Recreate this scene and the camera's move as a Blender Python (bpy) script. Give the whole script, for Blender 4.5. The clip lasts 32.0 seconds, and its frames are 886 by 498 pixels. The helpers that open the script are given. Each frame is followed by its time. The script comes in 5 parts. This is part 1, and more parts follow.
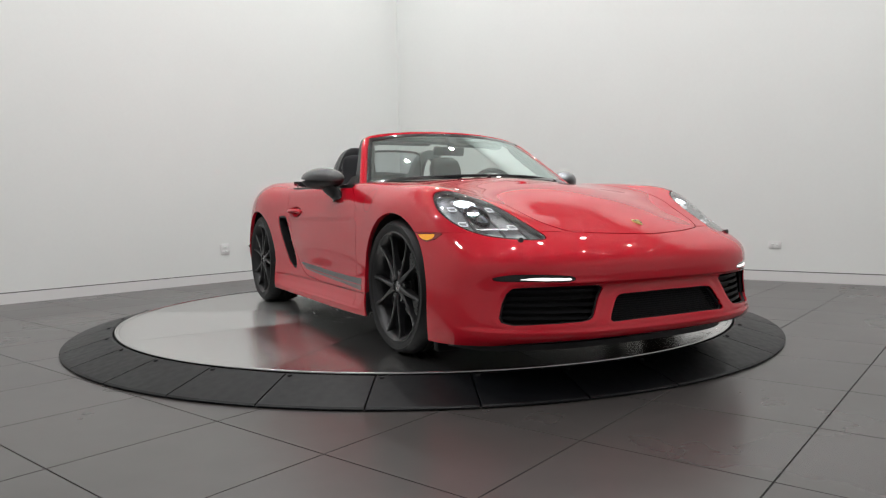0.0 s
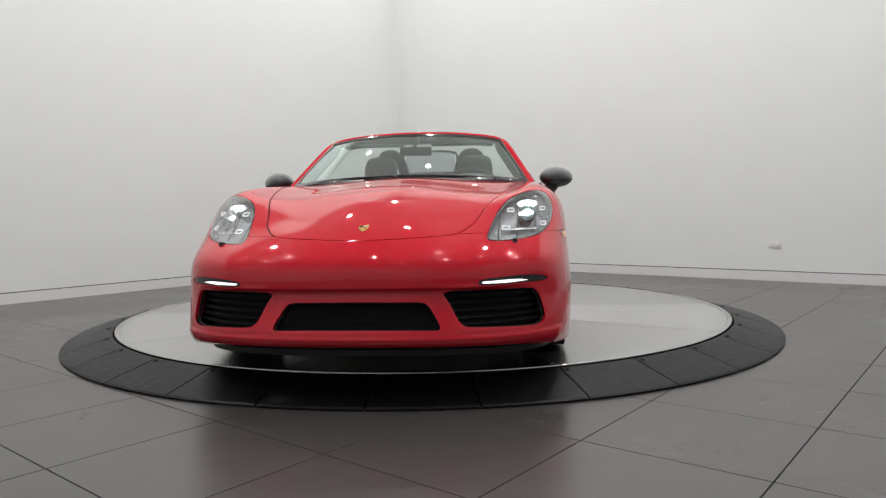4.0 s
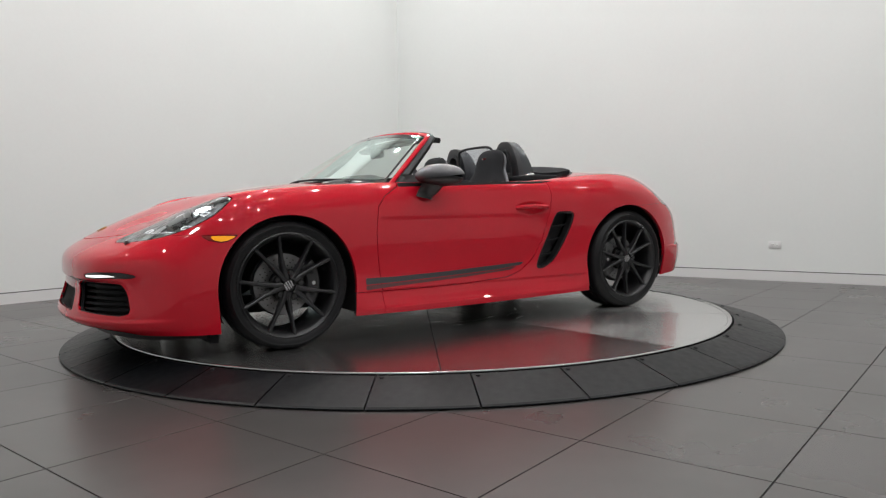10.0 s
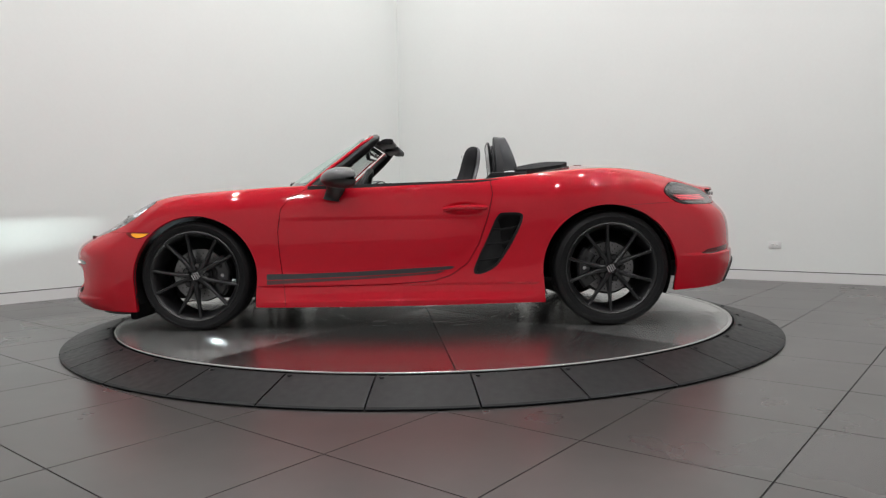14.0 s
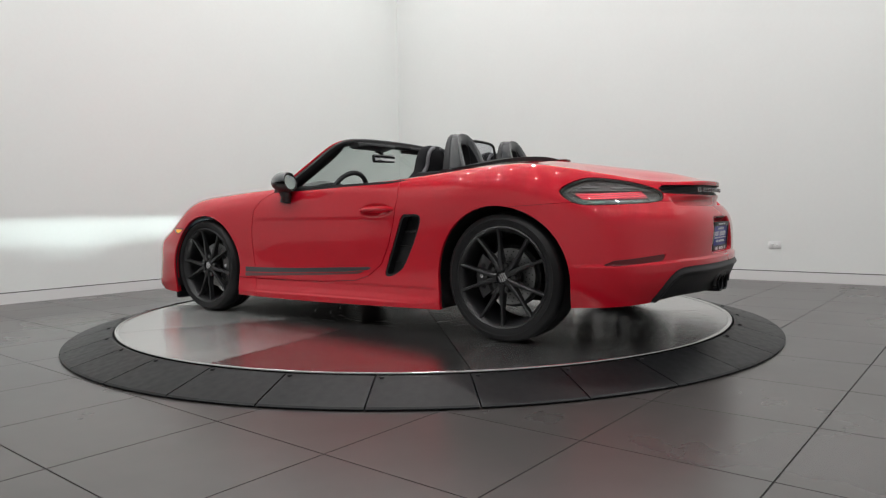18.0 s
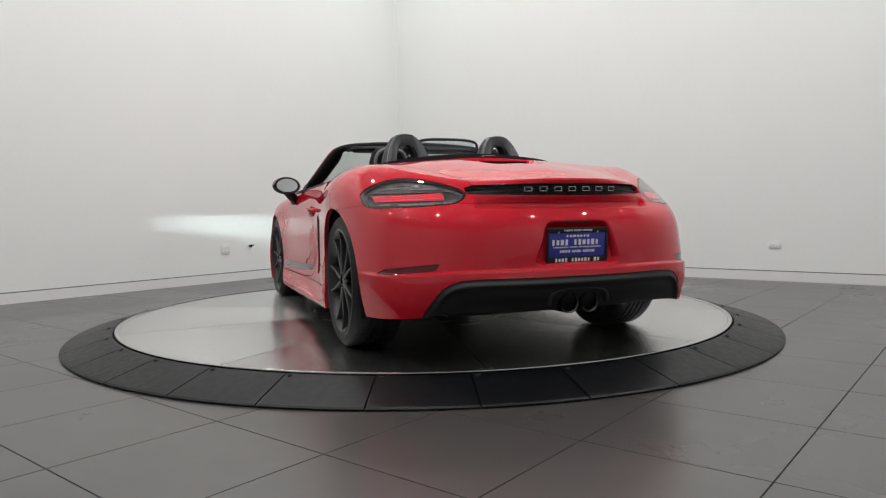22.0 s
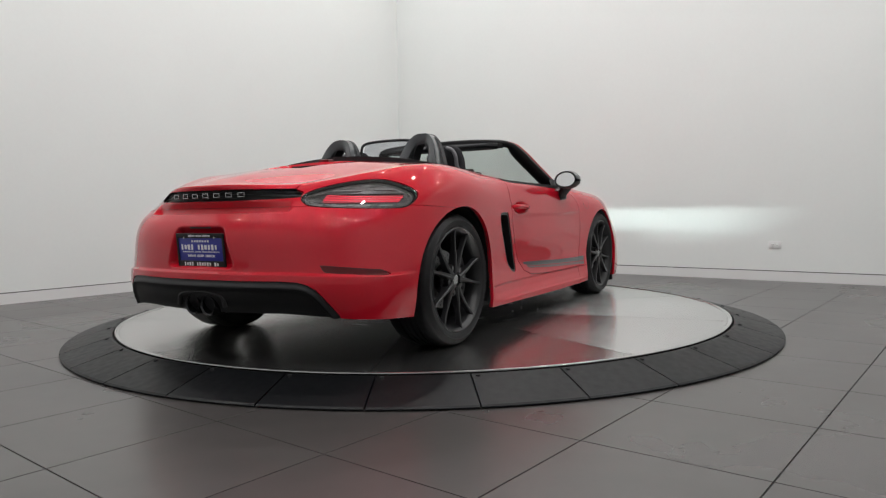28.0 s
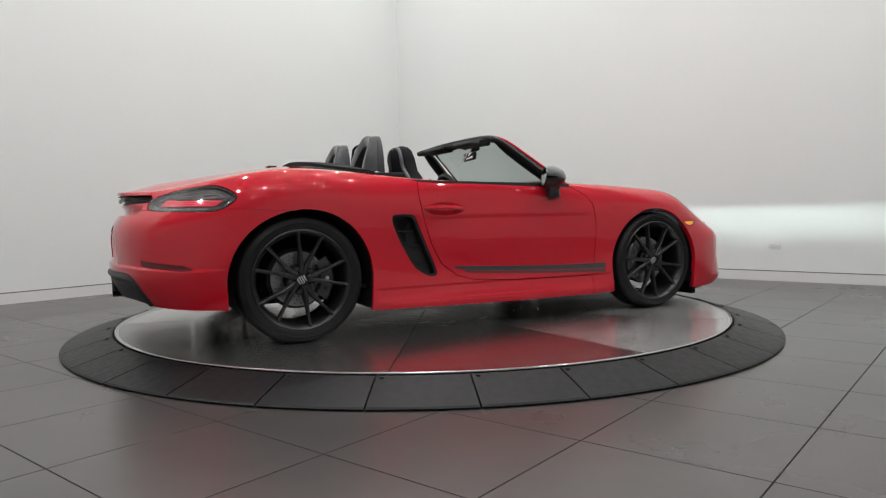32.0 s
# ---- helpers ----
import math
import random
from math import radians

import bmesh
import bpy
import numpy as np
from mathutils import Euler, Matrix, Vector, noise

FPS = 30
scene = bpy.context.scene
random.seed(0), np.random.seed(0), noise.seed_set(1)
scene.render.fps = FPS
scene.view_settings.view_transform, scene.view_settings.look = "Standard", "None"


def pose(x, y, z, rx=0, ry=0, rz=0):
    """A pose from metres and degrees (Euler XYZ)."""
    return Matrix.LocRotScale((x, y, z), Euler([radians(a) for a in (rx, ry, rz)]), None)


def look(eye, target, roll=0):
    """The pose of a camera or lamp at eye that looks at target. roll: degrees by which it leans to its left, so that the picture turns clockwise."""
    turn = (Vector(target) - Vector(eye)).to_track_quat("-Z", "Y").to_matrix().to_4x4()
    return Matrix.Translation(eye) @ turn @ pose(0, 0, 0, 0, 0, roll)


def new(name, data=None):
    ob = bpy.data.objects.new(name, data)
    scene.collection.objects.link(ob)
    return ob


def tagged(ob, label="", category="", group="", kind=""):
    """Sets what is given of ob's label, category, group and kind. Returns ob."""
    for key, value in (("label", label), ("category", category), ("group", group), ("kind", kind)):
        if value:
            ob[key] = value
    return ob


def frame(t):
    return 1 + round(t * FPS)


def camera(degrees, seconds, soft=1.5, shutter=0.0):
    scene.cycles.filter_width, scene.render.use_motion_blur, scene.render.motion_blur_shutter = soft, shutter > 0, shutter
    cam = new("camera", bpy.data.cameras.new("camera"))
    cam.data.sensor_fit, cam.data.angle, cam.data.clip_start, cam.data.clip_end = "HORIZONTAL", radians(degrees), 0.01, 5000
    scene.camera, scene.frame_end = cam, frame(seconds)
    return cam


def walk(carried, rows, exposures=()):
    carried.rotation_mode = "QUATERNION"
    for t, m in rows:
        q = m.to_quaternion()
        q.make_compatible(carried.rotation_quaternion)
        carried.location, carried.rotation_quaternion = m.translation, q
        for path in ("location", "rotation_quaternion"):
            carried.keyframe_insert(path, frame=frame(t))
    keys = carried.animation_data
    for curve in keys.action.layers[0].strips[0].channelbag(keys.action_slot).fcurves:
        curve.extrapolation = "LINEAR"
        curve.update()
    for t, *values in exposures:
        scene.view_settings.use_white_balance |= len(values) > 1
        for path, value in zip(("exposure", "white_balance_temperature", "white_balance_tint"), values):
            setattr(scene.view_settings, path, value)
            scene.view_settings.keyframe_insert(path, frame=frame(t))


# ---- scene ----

# a phone on a stand, one still view of the turntable
cam = camera(65.07, 32.0, soft=1.25)
EYE = Vector((0.0, -4.966, 0.770))
AIM = Vector((0.02546, 0.99822, -0.05387))
walk(cam, [(0.0, look(EYE, EYE + AIM, -0.996)), (32.0, look(EYE, EYE + AIM, -0.996))],
     [(0.0, -0.02), (1.0, -0.05), (2.0, -0.13), (3.0, -0.04), (5.0, 0.0), (25.0, -0.02), (28.0, -0.07), (32.0, -0.07)])

# ---------------------------------------------------------------- plan
PLATE_H, PLATE_R, RING_R = 0.080, 2.027, 2.318
CORNER = Vector((-0.355, 5.418, 0.0))
TURN = radians(49.5)
ALONG = Vector((math.cos(TURN), math.sin(TURN), 0))     # left wall, towards the corner
ACROSS = Vector((math.sin(TURN), -math.cos(TURN), 0))   # right wall, away from the corner
ROOM, HIGH = 11.4, 5.2


def room(s, t, z=0.0):
    """A point s metres from the right wall and t metres from the left wall."""
    return CORNER - ALONG * s + ACROSS * t + Vector((0, 0, z))


# ---------------------------------------------------------------- light
world = bpy.data.worlds.new("world")
scene.world = world
world.use_nodes = True
world.node_tree.nodes["Background"].inputs[0].default_value = (0.8, 0.85, 0.9, 1)
world.node_tree.nodes["Background"].inputs[1].default_value = 0.05
scene.view_settings.exposure = 0.0
LAMP_WATT = 21.3
LAMP_SPOTS = [(s, t) for s in (1.05, 2.95, 4.85, 6.75, 8.65) for t in (1.05, 2.95, 4.85, 6.75, 8.65)]

# ---------------------------------------------------------------- materials
def mat(name, color, rough=0.5, metal=0.0, coat=0.0, emit=None, strength=0.0, grain=0.0, scale=40.0, bump=0.0, spread=0.0):
    """A principled material with noise in its colour and roughness, fine relief, and a little change from piece to piece."""
    m = bpy.data.materials.new(name)
    m.use_nodes = True
    t = m.node_tree
    b = t.nodes["Principled BSDF"]
    b.inputs["Base Color"].default_value = (*color, 1)
    b.inputs["Roughness"].default_value = rough
    b.inputs["Metallic"].default_value = metal
    b.inputs["Coat Weight"].default_value = coat
    b.inputs["Coat Roughness"].default_value = 0.015
    b.inputs["Coat IOR"].default_value = 1.62
    if emit:
        b.inputs["Emission Color"].default_value = (*emit, 1)
        b.inputs["Emission Strength"].default_value = strength
    if grain or bump:
        co = t.nodes.new("ShaderNodeTexCoord")
        n1, n2 = t.nodes.new("ShaderNodeTexNoise"), t.nodes.new("ShaderNodeTexNoise")
        n1.inputs["Scale"].default_value, n2.inputs["Scale"].default_value = scale, scale * 0.07
        n1.inputs["Detail"].default_value, n2.inputs["Detail"].default_value = 6, 4
        for n in (n1, n2):
            t.links.new(co.outputs["Object"], n.inputs["Vector"])
        mix = t.nodes.new("ShaderNodeMath")
        mix.operation = "ADD"
        t.links.new(n1.outputs["Fac"], mix.inputs[0])
        t.links.new(n2.outputs["Fac"], mix.inputs[1])
        if grain:
            ramp = t.nodes.new("ShaderNodeMapRange")
            ramp.inputs["From Min"].default_value, ramp.inputs["From Max"].default_value = 0.6, 1.4
            ramp.inputs["To Min"].default_value, ramp.inputs["To Max"].default_value = 1 - grain, 1 + grain
            t.links.new(mix.outputs[0], ramp.inputs["Value"])
            last = ramp.outputs[0]
            if spread:
                info = t.nodes.new("ShaderNodeObjectInfo")
                r2 = t.nodes.new("ShaderNodeMapRange")
                r2.inputs["To Min"].default_value, r2.inputs["To Max"].default_value = 1 - spread, 1 + spread
                t.links.new(info.outputs["Random"], r2.inputs["Value"])
                mul = t.nodes.new("ShaderNodeMath")
                mul.operation = "MULTIPLY"
                t.links.new(last, mul.inputs[0])
                t.links.new(r2.outputs[0], mul.inputs[1])
                last = mul.outputs[0]
            vm = t.nodes.new("ShaderNodeVectorMath")
            vm.operation = "SCALE"
            vm.inputs[0].default_value = color
            t.links.new(last, vm.inputs["Scale"])
            t.links.new(vm.outputs[0], b.inputs["Base Color"])
            rr = t.nodes.new("ShaderNodeMapRange")
            rr.inputs["From Min"].default_value, rr.inputs["From Max"].default_value = 0.6, 1.4
            rr.inputs["To Min"].default_value, rr.inputs["To Max"].default_value = rough * (1 - grain * 0.8), min(1, rough * (1 + grain * 0.8))
            t.links.new(mix.outputs[0], rr.inputs["Value"])
            t.links.new(rr.outputs[0], b.inputs["Roughness"])
        if bump:
            bp = t.nodes.new("ShaderNodeBump")
            bp.inputs["Strength"].default_value = bump
            bp.inputs["Distance"].default_value = 0.002
            t.links.new(mix.outputs[0], bp.inputs["Height"])
            t.links.new(bp.outputs[0], b.inputs["Normal"])
    return m


def glass(name, color, rough=0.0, base=0.05, power=5.0, sheen=(1, 1, 1)):
    """Thin clear sheet: see-through, with a mirror gloss that grows towards grazing views on both faces."""
    m = bpy.data.materials.new(name)
    m.use_nodes = True
    t = m.node_tree
    t.nodes.remove(t.nodes["Principled BSDF"])
    tr, gl, mx, lw, pw, mr = (t.nodes.new("ShaderNode" + n) for n in ("BsdfTransparent", "BsdfGlossy", "MixShader", "LayerWeight", "Math", "MapRange"))
    tr.inputs["Color"].default_value = (*color, 1)
    gl.inputs["Roughness"].default_value = rough
    gl.inputs["Color"].default_value = (*sheen, 1)
    lw.inputs["Blend"].default_value = 0.5
    pw.operation = "POWER"
    pw.inputs[1].default_value = power
    mr.inputs["To Min"].default_value, mr.inputs["To Max"].default_value = base, 0.9
    t.links.new(lw.outputs["Facing"], pw.inputs[0])
    t.links.new(pw.outputs[0], mr.inputs["Value"])
    t.links.new(mr.outputs[0], mx.inputs[0])
    t.links.new(tr.outputs[0], mx.inputs[1])
    t.links.new(gl.outputs[0], mx.inputs[2])
    t.links.new(mx.outputs[0], t.nodes["Material Output"].inputs["Surface"])
    return m


def brushed(name, color, rough, aniso):
    """Steel sheet brushed along its own y axis, with faint streaks and smudges."""
    m = mat(name, color, rough, metal=1.0)
    t = m.node_tree
    b = t.nodes["Principled BSDF"]
    b.inputs["Anisotropic"].default_value = aniso
    b.inputs["Metallic"].default_value = 0.965
    co, vt, mp, n1, n2, ad, rr = (t.nodes.new("ShaderNode" + n) for n in ("TexCoord", "VectorTransform", "Mapping", "TexNoise", "TexNoise", "Math", "MapRange"))
    vt.vector_type, vt.convert_from, vt.convert_to = "VECTOR", "OBJECT", "WORLD"
    vt.inputs[0].default_value = (0, 1, 0)
    t.links.new(vt.outputs[0], b.inputs["Tangent"])
    mp.inputs["Scale"].default_value = (70.0, 2.0, 1.0)
    t.links.new(co.outputs["Object"], mp.inputs["Vector"])
    t.links.new(mp.outputs[0], n1.inputs["Vector"])
    t.links.new(co.outputs["Object"], n2.inputs["Vector"])
    n1.inputs["Scale"].default_value, n2.inputs["Scale"].default_value = 1.0, 2.2
    n2.inputs["Detail"].default_value = 5
    ad.operation = "ADD"
    t.links.new(n1.outputs["Fac"], ad.inputs[0])
    t.links.new(n2.outputs["Fac"], ad.inputs[1])
    rr.inputs["From Min"].default_value, rr.inputs["From Max"].default_value = 0.6, 1.4
    rr.inputs["To Min"].default_value, rr.inputs["To Max"].default_value = rough * 0.88, rough * 1.14
    t.links.new(ad.outputs[0], rr.inputs["Value"])
    t.links.new(rr.outputs[0], b.inputs["Roughness"])
    return m


def stone(name, color, rough, ior):
    """Dull polished stone with faint broad stains that run on from tile to tile, and fine grain."""
    m = polished(mat(name, color, rough), ior)
    t = m.node_tree
    b = t.nodes["Principled BSDF"]
    geo, info, n1, n2, add, c1, r1, tint, mul = (t.nodes.new("ShaderNode" + n) for n in ("NewGeometry", "ObjectInfo", "TexNoise", "TexNoise", "Math", "MapRange", "MapRange", "MapRange", "VectorMath"))
    for n, scale, detail in ((n1, 0.9, 7), (n2, 9.0, 5)):
        n.inputs["Scale"].default_value, n.inputs["Detail"].default_value = scale, detail
        t.links.new(geo.outputs["Position"], n.inputs["Vector"])
    c1.inputs["From Min"].default_value, c1.inputs["From Max"].default_value = 0.30, 0.68
    c1.inputs["To Min"].default_value, c1.inputs["To Max"].default_value = 0.78, 1.16
    blend = t.nodes.new("ShaderNodeMix")
    blend.inputs["Factor"].default_value = 0.35
    t.links.new(n1.outputs["Fac"], blend.inputs["A"])
    t.links.new(n2.outputs["Fac"], blend.inputs["B"])
    t.links.new(blend.outputs["Result"], c1.inputs["Value"])
    tint.inputs["To Min"].default_value, tint.inputs["To Max"].default_value = -0.05, 0.05
    t.links.new(info.outputs["Random"], tint.inputs["Value"])
    add.operation = "ADD"
    t.links.new(c1.outputs[0], add.inputs[0])
    t.links.new(tint.outputs[0], add.inputs[1])
    mul.operation = "SCALE"
    mul.inputs[0].default_value = color
    t.links.new(add.outputs[0], mul.inputs["Scale"])
    t.links.new(mul.outputs[0], b.inputs["Base Color"])
    r1.inputs["From Min"].default_value, r1.inputs["From Max"].default_value = 0.30, 0.70
    r1.inputs["To Min"].default_value, r1.inputs["To Max"].default_value = rough * 1.12, rough * 0.92
    t.links.new(n1.outputs["Fac"], r1.inputs["Value"])
    t.links.new(r1.outputs[0], b.inputs["Roughness"])
    return m


def lacquer(m, spec):
    m.node_tree.nodes["Principled BSDF"].inputs["Specular IOR Level"].default_value = spec
    return m


def polished(m, ior):
    m.node_tree.nodes["Principled BSDF"].inputs["IOR"].default_value = ior
    return m


PAINT = lacquer(mat("red_paint", (0.545, 0.0075, 0.022), 0.5, coat=1.0, grain=0.03, scale=900), 0.0)
WALL = mat("white_wall", (0.785, 0.805, 0.785), 0.65, grain=0.012, scale=30, bump=0.03)
# unseen walls behind the camera; grey is chosen to darken the car's reflections
BACKWALL = mat("dimmed_back_wall", (0.54, 0.54, 0.535), 0.65, grain=0.012, scale=30, bump=0.03)
CEIL = mat("white_ceiling", (0.78, 0.78, 0.77), 0.8, grain=0.02, scale=20)
BASE = mat("white_baseboard", (0.74, 0.74, 0.73), 0.45, grain=0.02, scale=60)
GAP = mat("shadow_gap", (0.05, 0.05, 0.05), 0.8)
TILE = stone("stone_tile", (0.058, 0.0525, 0.050), 0.28, 1.72)
JOINT = mat("tile_joint", (0.022, 0.021, 0.020), 0.85, grain=0.1, scale=60)
RUBBER = lacquer(mat("ramp_rubber", (0.0030, 0.0034, 0.0042), 0.40, grain=0.3, scale=25, bump=0.10, spread=0.15), 0.20)
PLATE = brushed("brushed_steel", (0.54, 0.54, 0.53), 0.245, 0.85)
STEEL_RIM = mat("polished_steel", (0.62, 0.62, 0.61), 0.22, metal=1.0)
SATIN = lacquer(mat("satin_black_metal", (0.0115, 0.0115, 0.0125), 0.34, grain=0.08, scale=60), 0.5)
TYRE = lacquer(mat("tyre_rubber", (0.0050, 0.0050, 0.0058), 0.50, grain=0.2, scale=50, bump=0.2), 0.32)
BLACK = lacquer(mat("black_plastic", (0.0095, 0.0095, 0.0105), 0.46, grain=0.12, scale=120, bump=0.06), 0.4)
GLOSS = mat("gloss_black", (0.008, 0.008, 0.009), 0.12, coat=1.0)
SLAT = lacquer(mat("grille_slat", (0.006, 0.006, 0.007), 0.5), 0.1)
DARK = mat("dark_underbody", (0.011, 0.011, 0.012), 0.8)
CLOTH = lacquer(mat("black_canvas", (0.021, 0.021, 0.023), 0.9, grain=0.2, scale=300, bump=0.3), 0.2)
PINSTRIPE = mat("faint_stripe", (0.09, 0.016, 0.020), 0.35, coat=0.8)
LEATHER = mat("black_leather", (0.024, 0.024, 0.026), 0.45, grain=0.15, scale=180, bump=0.25)
SILVER = mat("silver_metal", (0.65, 0.65, 0.66), 0.25, metal=1.0)
GREYSHELL = mat("grey_lacquer", (0.046, 0.049, 0.053), 0.30, metal=0.35, coat=0.85)
DISC = mat("brake_iron", (0.30, 0.30, 0.30), 0.38, metal=1.0, grain=0.15, scale=40)
CALIPER = mat("caliper_paint", (0.025, 0.025, 0.027), 0.3, coat=0.6)
LENS = glass("clear_lens", (0.88, 0.90, 0.92), 0.0, 0.10, 3.0)
DOME = glass("projector_dome", (1.0, 1.0, 1.0), 0.03, 0.40, 3.0)
SCREEN = glass("tinted_screen", (0.90, 0.98, 0.945), 0.0, 0.21, 2.0, (0.86, 1.0, 0.96))
SMOKED = glass("smoked_lens", (0.62, 0.60, 0.60), 0.0, 0.07, 4.0)
NET = glass("grey_net", (0.82, 0.83, 0.85), 0.3, 0.03)
GREYTRIM = mat("grey_leather", (0.16, 0.16, 0.17), 0.45, grain=0.08, scale=150, bump=0.1)
MIRROR = mat("mirror", (0.75, 0.76, 0.77), 0.03, metal=1.0)
AMBER = mat("amber_lamp", (0.85, 0.32, 0.005), 0.2, coat=0.8, emit=(1.0, 0.40, 0.01), strength=0.38)
LED = mat("white_led", (0.9, 0.9, 0.9), 0.3, emit=(1.0, 0.98, 0.95), strength=1.0)
BEAM = mat("projector_light", (0.9, 0.9, 0.9), 0.3, emit=(0.84, 1.0, 0.98), strength=82000.0)
TAIL_DIM = mat("red_band", (0.35, 0.02, 0.035), 0.3, coat=0.5, emit=(1.0, 0.03, 0.08), strength=0.2)
TAIL = mat("tail_light_red", (0.6, 0.01, 0.02), 0.3, emit=(1.0, 0.03, 0.09), strength=1.6)
REDGLOSS = lacquer(mat("red_reflector", (0.10, 0.003, 0.006), 0.15, coat=0.4), 0.3)
REDLENS = mat("dark_red_lens", (0.22, 0.01, 0.008), 0.15, coat=0.6)
GOLD = mat("gold_badge", (0.38, 0.25, 0.08), 0.38, metal=0.8, grain=0.3, scale=60)
STRIPE = mat("grey_stripe", (0.035, 0.038, 0.042), 0.35, coat=0.6)
BLUE = mat("blue_plate", (0.026, 0.032, 0.30), 0.4, coat=0.3)
WHITE = mat("white_print", (0.80, 0.80, 0.82), 0.5)
PAN = mat("lamp_pan", (0.22, 0.225, 0.23), 0.28, metal=0.4, grain=0.25, scale=18)
GLOWLINE = mat("lit_line", (0.8, 0.8, 0.8), 0.3, emit=(0.95, 0.98, 1.0), strength=0.5)
TAIL_PAN = mat("tail_pan", (0.055, 0.055, 0.058), 0.25, metal=0.3, grain=0.3, scale=25)
UPPER_LAMP = mat("upper_beam", (0.9, 0.9, 0.9), 0.3, emit=(0.88, 0.96, 1.0), strength=3.5)
# pale grey for small clear lenses and for highlights painted into the tail lights
LENS_GLINT = mat("lens_glint", (0.24, 0.24, 0.25), 0.35)
CHROME_DARK = mat("dark_chrome", (0.075, 0.073, 0.073), 0.30, metal=0.3, grain=0.2, scale=20)
PIPE = mat("black_chrome", (0.05, 0.05, 0.054), 0.25, metal=0.9)
LAMP = mat("lamp_glow", (1, 1, 1), 0.5, emit=(1.0, 0.98, 0.95), strength=12.0)


# ---------------------------------------------------------------- builders
def mesh_of(name, verts, faces, material, normals=None, smooth=True):
    me = bpy.data.meshes.new(name)
    me.from_pydata([tuple(map(float, v)) for v in verts], [], [tuple(f) for f in faces])
    me.materials.append(material)
    if smooth:
        me.polygons.foreach_set("use_smooth", [True] * len(me.polygons))
    if normals is not None:
        me.normals_split_custom_set_from_vertices([tuple(map(float, n)) for n in normals])
    me.update()
    return me


def put(name, me, parent=None, label="", m=None):
    ob = new(name, me)
    if parent is not None:
        ob.parent = parent
    if m is not None:
        ob.matrix_basis = m
    if label:
        tagged(ob, label)
    return ob


def part(name, bm, material, parent, label="", m=None, smooth=True, angle=35):
    """Links a bmesh as one mesh object under a thing or a part."""
    me = bpy.data.meshes.new(name)
    if smooth:
        for e in bm.edges:
            e.smooth = len(e.link_faces) == 2 and e.calc_face_angle(9) < radians(angle)
        for f in bm.faces:
            f.smooth = True
    bm.to_mesh(me)
    bm.free()
    me.materials.append(material)
    return put(name, me, parent, label, m)


def box(bm, cx, cy, cz, sx, sy, sz, bevel=0.0, m=None):
    r = bmesh.ops.create_cube(bm, size=1, matrix=(m or Matrix()) @ Matrix.Translation((cx, cy, cz)) @ Matrix.Diagonal((sx, sy, sz, 1)))
    if bevel:
        es = list({e for v in r["verts"] for e in v.link_edges})
        bmesh.ops.bevel(bm, geom=es, offset=bevel, segments=2, profile=0.5, affect="EDGES")
    return bm


def rod(bm, a, b, r, n=12, r2=None):
    a, b = Vector(a), Vector(b)
    d = b - a
    m = Matrix.Translation((a + b) / 2) @ d.to_track_quat("Z", "Y").to_matrix().to_4x4()
    bmesh.ops.create_cone(bm, cap_ends=True, segments=n, radius1=r, radius2=r if r2 is None else r2, depth=d.length, matrix=m)
    return bm


def revolve(bm, profile, axis="Y", n=72, closed=True):
    """A profile of (radius, height) turned round the axis."""
    rings = []
    for i in range(n):
        a = 2 * math.pi * i / n
        c, s = math.cos(a), math.sin(a)
        rings.append([bm.verts.new((r * c, h, r * s) if axis == "Y" else (r * c, r * s, h)) for r, h in profile])
    k = len(profile)
    for i in range(n):
        p, q = rings[i], rings[(i + 1) % n]
        for j in range(k if closed else k - 1):
            l = (j + 1) % k
            bm.faces.new((p[j], p[l], q[l], q[j]))
    bmesh.ops.recalc_face_normals(bm, faces=bm.faces)
    return bm


def spline(points, n, closed=False):
    """n points on a Catmull-Rom curve through the given ones."""
    P = np.array(points, float)
    k = len(P)
    out = []
    span = k if closed else k - 1
    for s in np.linspace(0, span, n, endpoint=not closed):
        i = min(int(s), span - 1)
        t = s - i
        if closed:
            a, b, c, d = (P[(i + j) % k] for j in (-1, 0, 1, 2))
        else:
            b, c = P[i], P[i + 1]
            a = P[i - 1] if i > 0 else 2 * b - c
            d = P[i + 2] if i + 2 < k else 2 * c - b
        out.append(0.5 * (2 * b + (c - a) * t + (2 * a - 5 * b + 4 * c - d) * t * t + (3 * b - a - 3 * c + d) * t ** 3))
    return np.array(out)


def sweep(bm, path, section, up=(0, 0, 1), caps=True, scales=None):
    """A closed section of (side, up) carried along a path."""
    P = [Vector(p) for p in path]
    rings = []
    for i, p in enumerate(P):
        d = (P[min(i + 1, len(P) - 1)] - P[max(i - 1, 0)]).normalized()
        side = d.cross(Vector(up)).normalized()
        top = side.cross(d)
        k = scales[i] if scales is not None else 1.0
        rings.append([bm.verts.new(p + side * a * k + top * b * k) for a, b in section])
    n = len(section)
    for p, q in zip(rings, rings[1:]):
        for j in range(n):
            bm.faces.new((p[j], p[(j + 1) % n], q[(j + 1) % n], q[j]))
    if caps:
        bm.faces.new(rings[0][::-1])
        bm.faces.new(rings[-1])
    bmesh.ops.recalc_face_normals(bm, faces=bm.faces)
    return bm


def disc_section(r, n=10, flat=1.0):
    return [(r * math.cos(2 * math.pi * i / n), r * flat * math.sin(2 * math.pi * i / n)) for i in range(n)]


def thing(name, label, category, m=None, group="", kind=""):
    ob = new(name)
    if m is not None:
        ob.matrix_basis = m
    return tagged(ob, label, category, group, kind)


